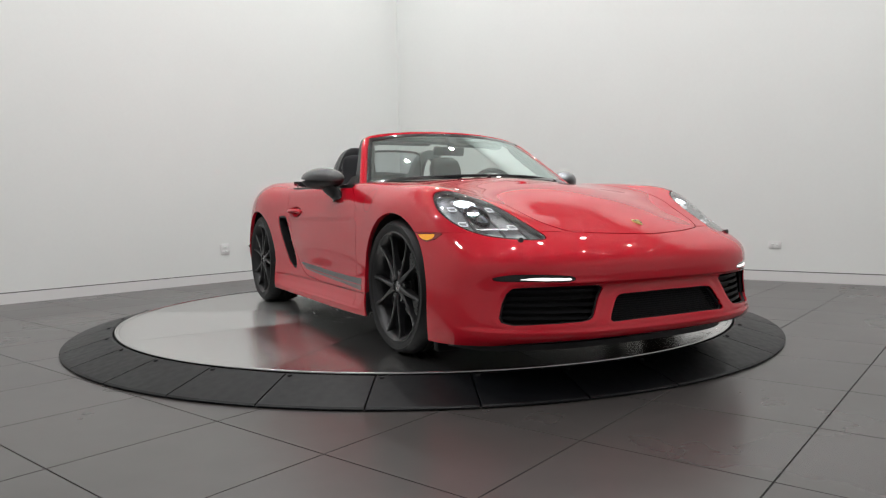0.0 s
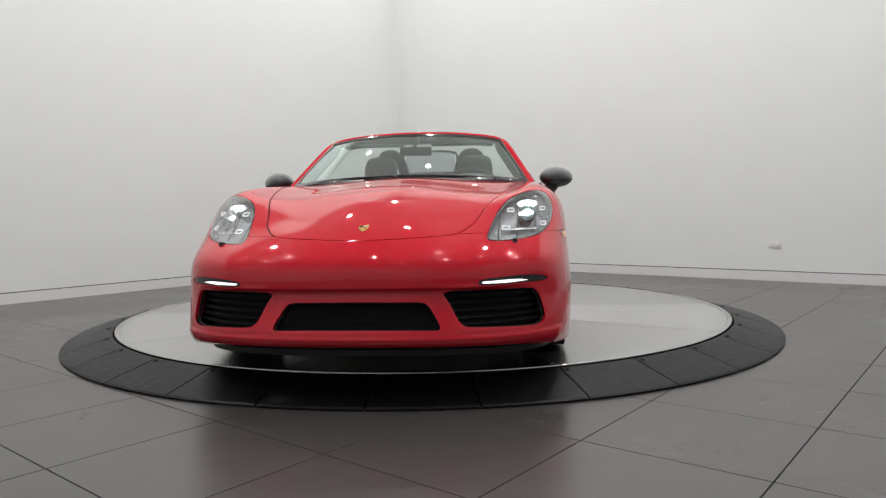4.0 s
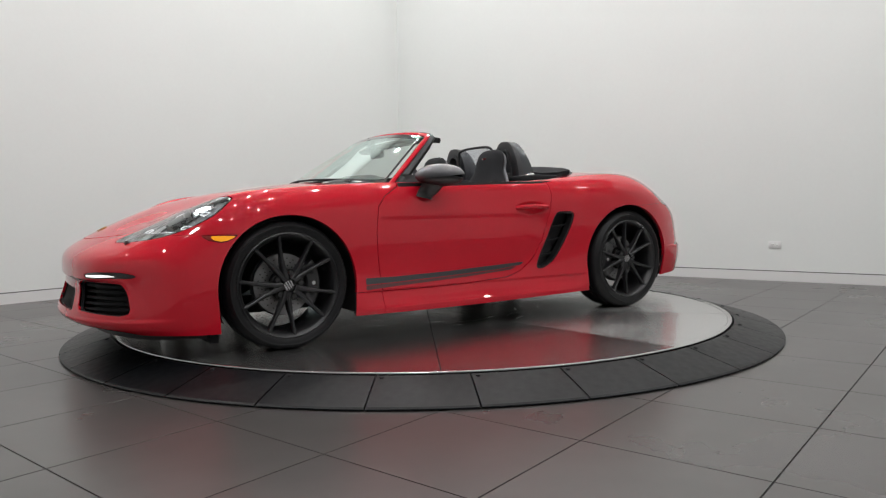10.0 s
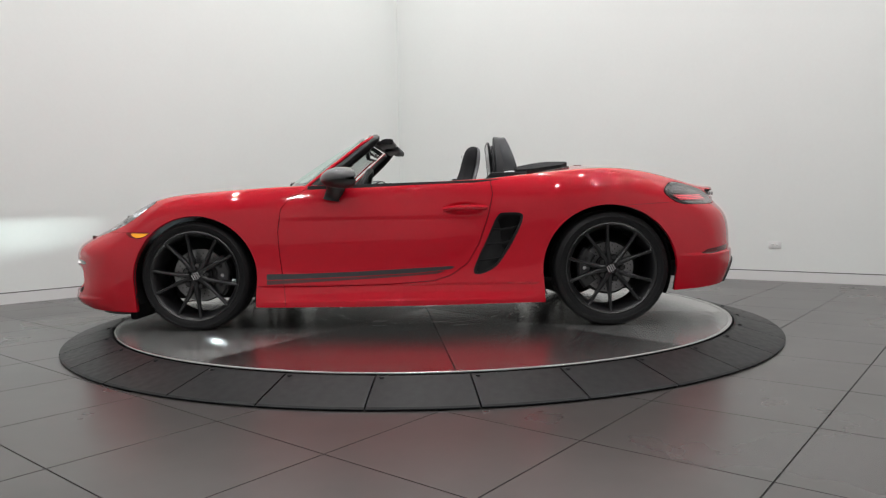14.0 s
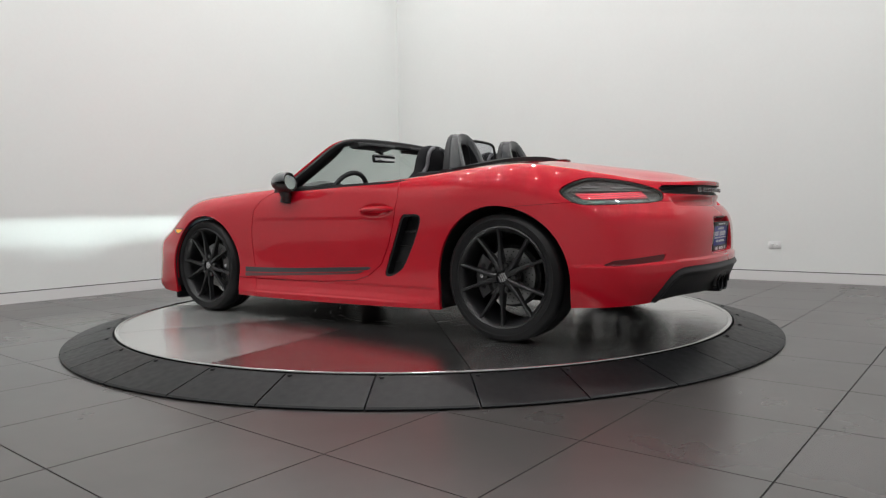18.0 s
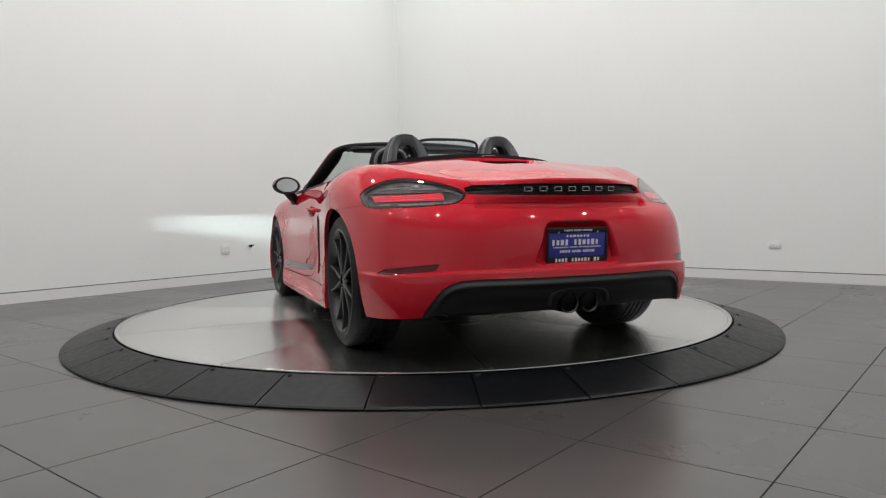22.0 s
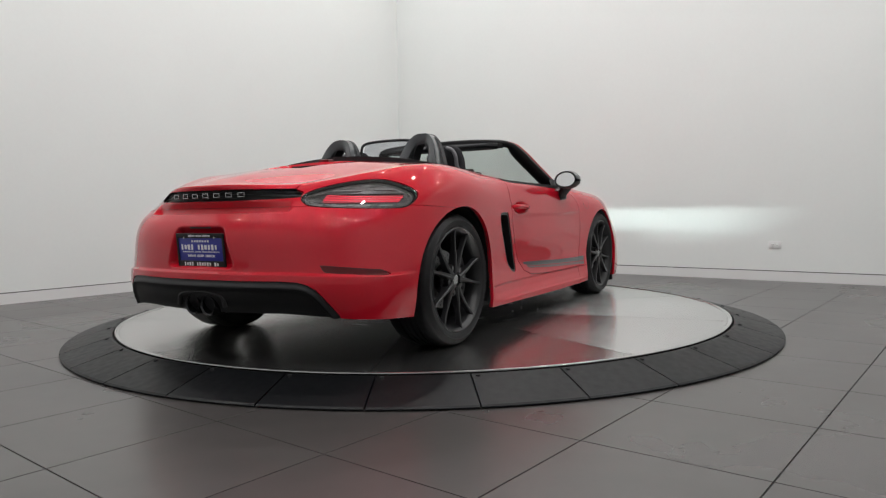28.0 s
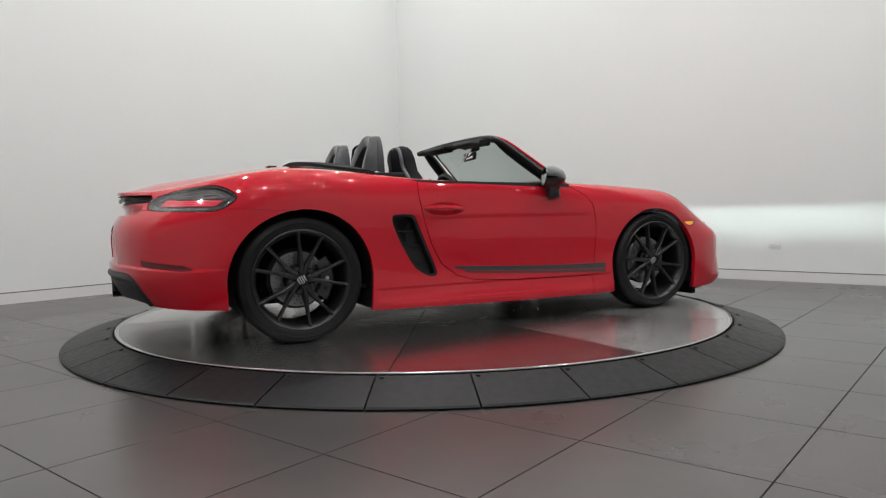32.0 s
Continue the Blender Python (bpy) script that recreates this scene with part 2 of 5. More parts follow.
# ---------------------------------------------------------------- room
def slab(name, a, b, thick, z0, z1, material, label):
    """An upright wall from a to b, its thickness to the right of that way."""
    d = (b - a).normalized()
    out = d.cross(Vector((0, 0, 1))) * thick
    bm = bmesh.new()
    lo = [a, b, b + out, a + out]
    vs = [bm.verts.new((p.x, p.y, z)) for z in (z0, z1) for p in lo]
    for f in ((0, 1, 5, 4), (1, 2, 6, 5), (2, 3, 7, 6), (3, 0, 4, 7), (4, 5, 6, 7), (3, 2, 1, 0)):
        bm.faces.new([vs[i] for i in f])
    bmesh.ops.recalc_face_normals(bm, faces=bm.faces)
    ob = part(name, bm, material, None, smooth=False)
    return tagged(ob, label, "wall" if "wall" in name else "trim", kind="structure")


def build_room():
    c = [room(0, 0), room(0, ROOM), room(ROOM, ROOM), room(ROOM, 0)]
    names = ("wall_north", "wall_east", "wall_south", "wall_west")
    for i, n in enumerate(names):
        a, b = c[i], c[(i + 1) % 4]
        d = (b - a).normalized()
        # the two unseen walls take the dimmer colour, for deeper reflections
        near = n in ("wall_east", "wall_south")
        slab(n, b, a, 0.2, 0.0, HIGH, BACKWALL if near else WALL, "unseen closing wall, greyed to dim reflections in the car" if near else "smooth matt white painted showroom wall")
        inn = d.cross(Vector((0, 0, 1)))
        slab("baseboard", b + inn * 0.012, a + inn * 0.012, 0.010, 0.0, 0.098, BASE, "low white baseboard along the wall")
        slab("trim", b + inn * 0.006, a + inn * 0.006, 0.0045, 0.098, 0.106, GAP, "thin dark shadow gap over the baseboard")
    bm = bmesh.new()
    vs = [bm.verts.new(p + Vector((0, 0, z))) for z in (HIGH, HIGH + 0.15) for p in c]
    for f in ((3, 2, 1, 0), (4, 5, 6, 7), (0, 1, 5, 4), (1, 2, 6, 5), (2, 3, 7, 6), (3, 0, 4, 7)):
        bm.faces.new([vs[i] for i in f])
    tagged(part("ceiling", bm, CEIL, None, smooth=False), "plain white showroom ceiling", "ceiling", kind="structure")
    bm = bmesh.new()
    vs = [bm.verts.new(p + Vector((0, 0, z))) for z in (-0.12, -0.004) for p in c]
    for f in ((3, 2, 1, 0), (4, 5, 6, 7), (0, 1, 5, 4), (1, 2, 6, 5), (2, 3, 7, 6), (3, 0, 4, 7)):
        bm.faces.new([vs[i] for i in f])
    return tagged(part("floor", bm, JOINT, None, smooth=False), "dark grey-brown stone tile floor with thin joints", "floor", kind="structure")


def build_lamps():
    """Recessed round spotlights in the ceiling."""
    bm = bmesh.new()
    revolve(bm, [(0.062, 0.0), (0.082, 0.0), (0.085, -0.012), (0.062, -0.016)], "Z", 32)
    trim = bpy.data.meshes.new("trim_ring")
    bm.to_mesh(trim), bm.free()
    trim.materials.append(BASE)
    bm = bmesh.new()
    bmesh.ops.create_circle(bm, cap_ends=True, segments=32, radius=0.060)
    bmesh.ops.reverse_faces(bm, faces=bm.faces)
    glow = bpy.data.meshes.new("diffuser")
    bm.to_mesh(glow), bm.free()
    glow.materials.append(LAMP)
    for s, t in LAMP_SPOTS:
        p = room(s, t, HIGH)
        lamp = thing("ceiling_light", "round white recessed ceiling spotlight, switched on", "ceiling light", Matrix.Translation(p), "ceiling spotlights")
        put("trim_ring", trim, lamp)
        put("diffuser", glow, lamp, "", Matrix.Translation((0, 0, -0.006)))
        li = bpy.data.lights.new("spot", "AREA")
        li.shape, li.size, li.energy, li.color = "DISK", 0.11, LAMP_WATT, (1.0, 0.995, 1.0)
        new("spot", li).matrix_basis = Matrix.Translation(p - Vector((0, 0, 0.025)))


def build_ring():
    """The ramp of rubber wedges round the turntable."""
    ring = thing("turntable_ramp", "black rubber ramp ring of wedge segments round the turntable", "ramp")
    n, step = 32, 2 * math.pi / 32
    gap = 0.0035
    bm = bmesh.new()
    k = 6
    prof = [(PLATE_R + 0.014, 0.004), (RING_R, 0.004), (RING_R, 0.009), (RING_R - 0.010, 0.015), (PLATE_R + 0.03, PLATE_H), (PLATE_R + 0.014, PLATE_H - 0.004)]
    rows = []
    for i in range(k + 1):
        cols = []
        for r, z in prof:
            a = (step - gap / r * 2) * (i / k - 0.5)
            cols.append(bm.verts.new((r * math.cos(a), r * math.sin(a), z)))
        rows.append(cols)
    m = len(prof)
    for a, b in zip(rows, rows[1:]):
        for j in range(m):
            bm.faces.new((a[j], a[(j + 1) % m], b[(j + 1) % m], b[j]))
    bm.faces.new(rows[0]), bm.faces.new(rows[-1][::-1])
    bmesh.ops.recalc_face_normals(bm, faces=bm.faces)
    me = bpy.data.meshes.new("ramp_segment")
    bm.to_mesh(me), bm.free()
    me.materials.append(RUBBER)
    bm = bmesh.new()
    bmesh.ops.create_cone(bm, cap_ends=True, segments=12, radius1=0.011, radius2=0.009, depth=0.006)
    bolt = bpy.data.meshes.new("bolt")
    bm.to_mesh(bolt), bm.free()
    bolt.materials.append(DARK)
    slope = math.atan2(PLATE_H - 0.03, RING_R - PLATE_R - 0.042)
    for i in range(n):
        a = radians(-84.9) + step * (i + 0.5)
        seg = put("ramp_segment", me, ring, "", Matrix.Rotation(a, 4, "Z"))
        r = PLATE_R + 0.05
        put("bolt", bolt, seg, "", Matrix.Rotation(-step * 0.43, 4, "Z") @ Matrix.Translation((r, 0, PLATE_H - 0.0025)) @ Matrix.Rotation(slope, 4, "Y"))
    return ring


def build_plate():
    """The turning steel plate: ten pie-shaped sheets with hairline seams and a polished edge."""
    table = thing("turntable", "round brushed steel car turntable of ten seamed sheets", "turntable")
    gap, R, n = 0.0026, PLATE_R - 0.022, 10
    half = math.pi / n
    bm = bmesh.new()
    pts = [(gap / math.sin(half), 0.0)] + [(R * math.cos(a), R * math.sin(a)) for a in np.linspace(-half + gap / R, half - gap / R, 20)]
    top_, bot = ([bm.verts.new((x, y, z)) for x, y in pts] for z in (PLATE_H, PLATE_H - 0.008))
    bm.faces.new(top_)
    for j in range(len(pts)):
        q = (j + 1) % len(pts)
        bm.faces.new((top_[q], top_[j], bot[j], bot[q]))
    me = bpy.data.meshes.new("plate_sheet")
    bm.to_mesh(me), bm.free()
    me.materials.append(PLATE)
    screw = bpy.data.meshes.new("sheet_screw")
    bm = bmesh.new()
    bmesh.ops.create_cone(bm, cap_ends=True, segments=10, radius1=0.006, radius2=0.005, depth=0.002)
    bm.to_mesh(screw), bm.free()
    screw.materials.append(STEEL_RIM)
    for i in range(n):
        sheet_ = put("plate_sheet", me, table, "", Matrix.Rotation(math.pi / 5 * i + radians(42), 4, "Z"))
        for a in (-half + 0.012, half - 0.012):
            put("sheet_screw", screw, sheet_, "", Matrix.Translation(((R - .03) * math.cos(a), (R - .03) * math.sin(a), PLATE_H + 0.0008)))
    bm = bmesh.new()
    revolve(bm, [(R + 0.002, PLATE_H - 0.02), (R + 0.002, PLATE_H + 0.001), (PLATE_R, PLATE_H + 0.001), (PLATE_R, PLATE_H - 0.03)], "Z", 160)
    part("edge_band", bm, STEEL_RIM, table, "bright steel edge band")
    bm = bmesh.new()
    revolve(bm, [(PLATE_R - 0.002 + 0.0055 * math.cos(a), PLATE_H + 0.001 + 0.0055 * math.sin(a)) for a in np.linspace(0, 2 * math.pi, 8, endpoint=False)], "Z", 160)
    part("edge_bead", bm, STEEL_RIM, table, "rounded bright bead along the edge")
    bm = bmesh.new()
    revolve(bm, [(0.02, 0.002), (PLATE_R - 0.004, 0.002), (PLATE_R - 0.004, PLATE_H - 0.012), (0.02, PLATE_H - 0.012)], "Z", 96)
    part("drum", bm, DARK, table, "dark drum under the plate")
    return table


def outlet(name, at, facing, wide, high, label, flat):
    """A wall socket plate with its slots."""
    m = Matrix.Translation(at) @ facing
    ob = thing(name, label, "socket", m)
    bm = bmesh.new()
    box(bm, 0, 0, 0.003, wide, high, 0.007, 0.002)
    part("cover_plate", bm, BASE, ob)
    for i in (-1, 1):
        bm = bmesh.new()
        if flat:
            box(bm, i * wide * 0.16, 0, 0.0075, wide * 0.22, high * 0.52, 0.003, 0.001)
        else:
            box(bm, 0, i * high * 0.2, 0.0075, wide * 0.52, high * 0.24, 0.003, 0.001)
        sock = part("socket", bm, WALL, ob)
        for k in (-1, 1):
            bm = bmesh.new()
            if flat:
                box(bm, i * wide * 0.16 + k * 0.006, 0, 0.0095, 0.0025, 0.010, 0.0016)
            else:
                box(bm, k * 0.006, i * high * 0.2, 0.0095, 0.0025, 0.010, 0.0016)
            part("slot", bm, GAP, sock, smooth=False)
    return ob


def build_tiles(floor):
    """Square floor tiles, a child each, laid on the joint bed."""
    size, joint = 0.598, 0.0048
    a = radians(49.5)
    org = Vector((0.505, -2.702, 0.0))
    u, v = Vector((math.cos(a), math.sin(a), 0)), Vector((math.sin(a), -math.cos(a), 0))
    bm = bmesh.new()
    h = (size - joint) / 2
    lo = [bm.verts.new((x, y, -0.006)) for x, y in ((-h, -h), (h, -h), (h, h), (-h, h))]
    e = h - 0.0006
    mid = [bm.verts.new((x, y, -0.001)) for x, y in ((-h, -h), (h, -h), (h, h), (-h, h))]
    hi = [bm.verts.new((x, y, 0.0)) for x, y in ((-e, -e), (e, -e), (e, e), (-e, e))]
    bm.faces.new(hi)
    for p, q in ((lo, mid), (mid, hi)):
        for i in range(4):
            bm.faces.new((p[i], p[(i + 1) % 4], q[(i + 1) % 4], q[i]))
    me = bpy.data.meshes.new("floor_tile")
    bm.to_mesh(me), bm.free()
    me.materials.append(TILE)
    turn = Matrix.Rotation(a, 4, "Z")
    half = 0.43
    for i in range(-12, 17):
        for j in range(-17, 17):
            c = org + u * size * (i + 0.5) + v * size * (j + 0.5)
            s, t = (CORNER - c).dot(ALONG), (c - CORNER).dot(ACROSS)
            cut = []
            for q in (s, t):
                lo_, hi_ = max(q - h, 0.0125), min(q + h, ROOM - 0.0125)
                cut.append(((lo_ + hi_) / 2, (hi_ - lo_) / (2 * h)))
            if min(k for _, k in cut) < 0.03:
                continue
            c = room(cut[0][0], cut[1][0])
            if math.hypot(c.x, c.y) < PLATE_R - half:
                continue
            put("floor_tile", me, floor, "", Matrix.Translation(c) @ turn @ Matrix.Diagonal((cut[0][1], cut[1][1], 1, 1)))

# ---------------------------------------------------------------- car body surface
# Sixteen stations run round the half body from the nose to the tail; ten rows rise from the lower edge to the ridge in the middle.
ROW_A = [(2.08, 0, .154), (2.075, .30, .154), (2.02, .56, .149), (1.89, .782, .136), (1.62, .869, .119), (1.24, .875, .13), (.84, .871, .137), (.3, .862, .132),
         (-.4, .861, .138), (-.85, .881, .146), (-1.24, .885, .16), (-1.612, .841, .20), (-1.90, .728, .225), (-2.01, .525, .25), (-2.07, .27, .25), (-2.085, 0, .25)]
ROW_B = [(2.205, 0, .185), (2.186, .30, .185), (2.113, .560, .185), (1.925, .79, .19), (1.63, .875, .20), (1.24, .888, .2), (.84, .876, .19), (.3, .865, .185),
         (-.4, .864, .19), (-.85, .887, .2), (-1.24, .901, .25), (-1.612, .862, .28), (-1.915, .741, .30), (-2.045, .53, .32), (-2.11, .27, .32), (-2.125, 0, .32)]
ROW_C = [(2.155, 0, .33), (2.142, .30, .33), (2.078, .557, .33), (1.912, .783, .34), (1.63, .878, .36), (1.24, .893, .4), (.84, .863, .33), (.3, .843, .30),
         (-.4, .840, .31), (-.85, .878, .35), (-1.24, .908, .4), (-1.62, .877, .40), (-1.92, .745, .40), (-2.058, .53, .40), (-2.12, .27, .40), (-2.135, 0, .40)]
ROW_D = [(2.168, 0, .465), (2.154, .30, .465), (2.096, .547, .47), (1.928, .770, .475), (1.63, .862, .49), (1.24, .893, .54), (.84, .866, .50), (.3, .856, .48),
         (-.4, .858, .48), (-.85, .882, .52), (-1.24, .911, .55), (-1.62, .874, .52), (-1.912, .735, .50), (-2.056, .52, .50), (-2.120, .27, .50), (-2.136, 0, .50)]
ROW_E = [(2.11, 0, .545), (2.094, .27, .545), (2.038, .49, .55), (1.883, .708, .565), (1.625, .835, .60), (1.24, .882, .67), (.84, .862, .67), (.3, .858, .655),
         (-.4, .860, .66), (-.85, .889, .70), (-1.24, .908, .72), (-1.62, .855, .68), (-1.892, .716, .655), (-2.032, .516, .65), (-2.104, .263, .65), (-2.120, 0, .65)]
ROW_F = [(2.03, 0, .60), (2.0, .25, .60), (1.93, .43, .61), (1.78, .625, .66), (1.56, .790, .73), (1.24, .838, .775), (.84, .835, .78), (.3, .835, .78),
         (-.4, .845, .80), (-.85, .864, .835), (-1.24, .880, .858), (-1.58, .815, .795), (-1.82, .665, .748), (-1.962, .47, .738), (-2.045, .25, .735), (-2.060, 0, .735)]
ROW_G = [(1.93, 0, .65), (1.90, .23, .648), (1.82, .38, .655), (1.68, .57, .715), (1.5, .71, .79), (1.24, .735, .826), (.84, .755, .848), (.3, .795, .858),
         (-.4, .80, .872), (-.85, .772, .908), (-1.24, .765, .932), (-1.53, .70, .896), (-1.76, .565, .848), (-1.93, .42, .816), (-2.06, .22, .820), (-2.09, 0, .822)]
ROW_H = [(1.83, 0, .695), (1.80, .2, .693), (1.68, .33, .717), (1.52, .42, .756), (1.36, .48, .780), (1.18, .51, .806), (.84, .5, .852), (.3, .5, .88),
         (-.4, .5, .9), (-.9, .5, .945), (-1.22, .47, .958), (-1.45, .44, .930), (-1.65, .36, .895), (-1.80, .28, .873), (-1.92, .15, .860), (-1.96, 0, .858)]
ROW_I = [(1.72, 0, .74), (1.64, 0, .765), (1.5, 0, .80), (1.36, 0, .828), (1.24, 0, .845), (1.1, 0, .865), (.84, 0, .89), (.3, 0, .9),
         (-.4, 0, .92), (-.95, 0, .992), (-1.2, 0, .986), (-1.38, 0, .964), (-1.53, 0, .939), (-1.66, 0, .917), (-1.77, 0, .899), (-1.84, 0, .886)]
ROW_G2 = [(g[0] * .76 + h[0] * .24, g[1] * .76 + h[1] * .24, g[2] * .76 + h[2] * .24 + (.003 if 2 < i < 12 else 0)) for i, (g, h) in enumerate(zip(ROW_G, ROW_H))]
ROWS = [ROW_A, ROW_B, ROW_C, ROW_D, ROW_E, ROW_F, ROW_G, ROW_G2, ROW_H, ROW_I]
NU, NV = 480, 198


def cubic(P, t, s):
    """Natural cubic splines through P[i] at t[i], read at s."""
    n = len(t)
    h = np.diff(t)
    A = np.zeros((n, n))
    B = np.zeros((n, P.shape[1]))
    A[0, 0] = A[-1, -1] = 1
    for i in range(1, n - 1):
        A[i, i - 1], A[i, i], A[i, i + 1] = h[i - 1], 2 * (h[i - 1] + h[i]), h[i]
        B[i] = 6 * ((P[i + 1] - P[i]) / h[i] - (P[i] - P[i - 1]) / h[i - 1])
    M = np.linalg.solve(A, B)
    k = np.clip(np.searchsorted(t, s) - 1, 0, n - 2)
    d, e, H = (s - t[k])[:, None], (t[k + 1] - s)[:, None], h[k][:, None]
    return M[k] * e ** 3 / (6 * H) + M[k + 1] * d ** 3 / (6 * H) + (P[k] / H - M[k] * H / 6) * e + (P[k + 1] / H - M[k + 1] * H / 6) * d


def body_grid():
    """Points and normals of the half body (y > 0) as a grid, stations by rows."""
    G = np.array(ROWS, float)                       # rows x stations x 3
    flip = np.array([1, -1, 1.0])
    full = np.concatenate([G[:, 2:0:-1] * flip, G, G[:, -2:-4:-1] * flip], 1)
    step = np.linalg.norm(np.diff(full, axis=1), axis=2).mean(0) ** 0.7
    t = np.concatenate([[0], np.cumsum(step)])
    s = np.concatenate([np.linspace(t[i], t[i + 1], NU // 15, endpoint=False) for i in range(2, 17)] + [[t[17]]])
    R = np.stack([cubic(full[r], t, s) for r in range(10)])   # rows x u x 3
    ext = np.concatenate([R, R[-2:-5:-1] * flip])
    step = np.linalg.norm(np.diff(ext, axis=0), axis=2).mean(1) ** 0.7
    t = np.concatenate([[0], np.cumsum(step)])
    s = np.concatenate([np.linspace(t[i], t[i + 1], NV // 9, endpoint=False) for i in range(9)] + [[t[9]]])
    flat = ext.reshape(len(ext), -1)
    S = cubic(flat, t, s).reshape(len(s), -1, 3).transpose(1, 0, 2)   # u x v x 3
    S[0, :, 1] = S[-1, :, 1] = 0
    S[:, -1, 1] = 0
    S = faired(S)
    return S, normals_of(S)


def faired(S):
    """Takes the small waves out of the body: a blur along both ways, with its shrinking undone."""
    flip = np.array([1, -1, 1.0])

    def blur(A, axis, sigma, seam_lo, seam_hi):
        r = int(3 * sigma)
        w = np.exp(-0.5 * (np.arange(-r, r + 1) / sigma) ** 2)
        w /= w.sum()
        A = np.moveaxis(A, axis, 0)
        lo = A[r:0:-1] * flip if seam_lo else 2 * A[:1] - A[r:0:-1]
        hi = A[-2:-r - 2:-1] * flip if seam_hi else 2 * A[-1:] - A[-2:-r - 2:-1]
        B = np.concatenate([lo, A, hi])
        return np.moveaxis(sum(w[k] * B[k:k + len(A)] for k in range(2 * r + 1)), 0, axis)

    def soft(A):
        return blur(blur(A, 0, 11.0, True, True), 1, 9.0, False, True)
    G = soft(S)
    return 2 * G - soft(G)


def normals_of(S):
    du, dv = np.gradient(S, axis=0), np.gradient(S, axis=1)
    N = np.cross(du, dv)
    N /= np.linalg.norm(N, axis=2, keepdims=True) + 1e-12
    for k in (0, -1):
        N[k, :, 1] = 0
    N[:, -1, 1] = 0
    N /= np.linalg.norm(N, axis=2, keepdims=True) + 1e-12
    return N


def sd_poly(P, poly):
    """Signed distance of 2-D points to a closed outline, negative inside."""
    A = np.array(poly, float)
    B = np.roll(A, -1, 0)
    d = np.full(len(P), 1e9)
    inside = np.zeros(len(P), bool)
    for a, b in zip(A, B):
        e = b - a
        w = P - a
        t = np.clip((w @ e) / (e @ e + 1e-12), 0, 1)
        d = np.minimum(d, np.hypot(*(w - t[:, None] * e).T))
        c = (a[1] > P[:, 1]) != (b[1] > P[:, 1])
        xs = a[0] + (P[:, 1] - a[1]) * e[0] / (e[1] if abs(e[1]) > 1e-12 else 1e-12)
        inside ^= c & (P[:, 0] < xs)
    return np.where(inside, -d, d)


class Skin:
    """A piece of the body's surface: points, normals and faces."""

    def __init__(self, V, N, F):
        self.V, self.N, self.F = V, N, F

    def clip(self, f, level, keep_below):
        """The part where f is below (or above) the level, cut cleanly along it."""
        s = f(self.V) - level
        if not keep_below:
            s = -s
        s = np.where(np.abs(s) < 1e-6, -1e-6, s)
        V, N, F, made = list(self.V), list(self.N), [], {}

        def cross(i, j):
            key = (i, j) if i < j else (j, i)
            if key not in made:
                a, b = key
                k = s[a] / (s[a] - s[b])
                made[key] = len(V)
                V.append(self.V[a] * (1 - k) + self.V[b] * k)
                n = self.N[a] * (1 - k) + self.N[b] * k
                N.append(n / (np.linalg.norm(n) + 1e-12))
            return made[key]

        for face in self.F:
            sg = [s[i] < 0 for i in face]
            if all(sg):
                F.append(face)
            elif any(sg):
                out = []
                for i, j, a, b in zip(face, face[1:] + face[:1], sg, sg[1:] + sg[:1]):
                    if a:
                        out.append(i)
                    if a != b:
                        out.append(cross(i, j))
                if len(out) > 2:
                    F.append(out)
        used = sorted({i for f in F for i in f})
        ren = {o: k for k, o in enumerate(used)}
        return Skin(np.array([V[i] for i in used]).reshape(-1, 3), np.array([N[i] for i in used]).reshape(-1, 3), [[ren[i] for i in f] for f in F])

    def carve(self, f, gap=0.0015):
        """The pieces inside and outside an outline, with a joint between them."""
        return self.clip(f, -gap, True), self.clip(f, gap, False)

    def band(self, z, h):
        """The strip between two heights."""
        return self.clip(lambda V: V[:, 2], z + h, True).clip(lambda V: V[:, 2], z - h, False)

    def rim(self):
        count = {}
        for f in self.F:
            for i, j in zip(f, f[1:] + f[:1]):
                count[(i, j)] = 1
        return [e for e in count if (e[1], e[0]) not in count]

    def mesh(self, name, material, lift=0.0, deep=0.008, mirror=False):
        """A shell with turned-in edges, deep metres thick at its rim."""
        V = self.V + self.N * lift
        edges = self.rim()
        seam = lambda i: abs(self.V[i][1]) < 1e-6
        extra, ren, en = [], {}, []
        F = [list(f) for f in self.F]
        n0 = len(V)
        for i, j in edges:
            if seam(i) and seam(j):
                continue
            ids = []
            for k in (i, j):
                for d in (0, 1):
                    if (k, d) not in ren:
                        ren[(k, d)] = n0 + len(extra)
                        extra.append(V[k] - self.N[k] * deep * d)
                        en.append(self.N[k])
                    ids.append(ren[(k, d)])
            F.append([ids[2], ids[0], ids[1], ids[3]] if deep > 0 else [ids[0], ids[2], ids[3], ids[1]])
        allv = np.concatenate([V, np.array(extra).reshape(-1, 3)])
        alln = np.concatenate([self.N, np.array(en).reshape(-1, 3)])
        if len(en):
            # the turned-in edge faces sideways: take its normals from the faces
            for i, j in edges:
                if (i, 0) in ren and (j, 0) in ren:
                    side = np.cross(V[j] - V[i], self.N[i])
                    side *= math.copysign(1, deep) / (np.linalg.norm(side) + 1e-12)
                    for k in (i, j):
                        for d in (0, 1):
                            alln[ren[(k, d)]] = side
        if mirror:
            k = len(allv)
            flip = np.array([1, -1, 1.0])
            off = np.abs(allv[:, 1]) > 1e-6
            idx = np.where(off, k + np.cumsum(off) - 1, np.arange(k))
            allv, alln = np.concatenate([allv, allv[off] * flip]), np.concatenate([alln, alln[off] * flip])
            F = F + [[int(idx[i]) for i in f[::-1]] for f in F]
        return mesh_of(name, allv, F, material, alln)

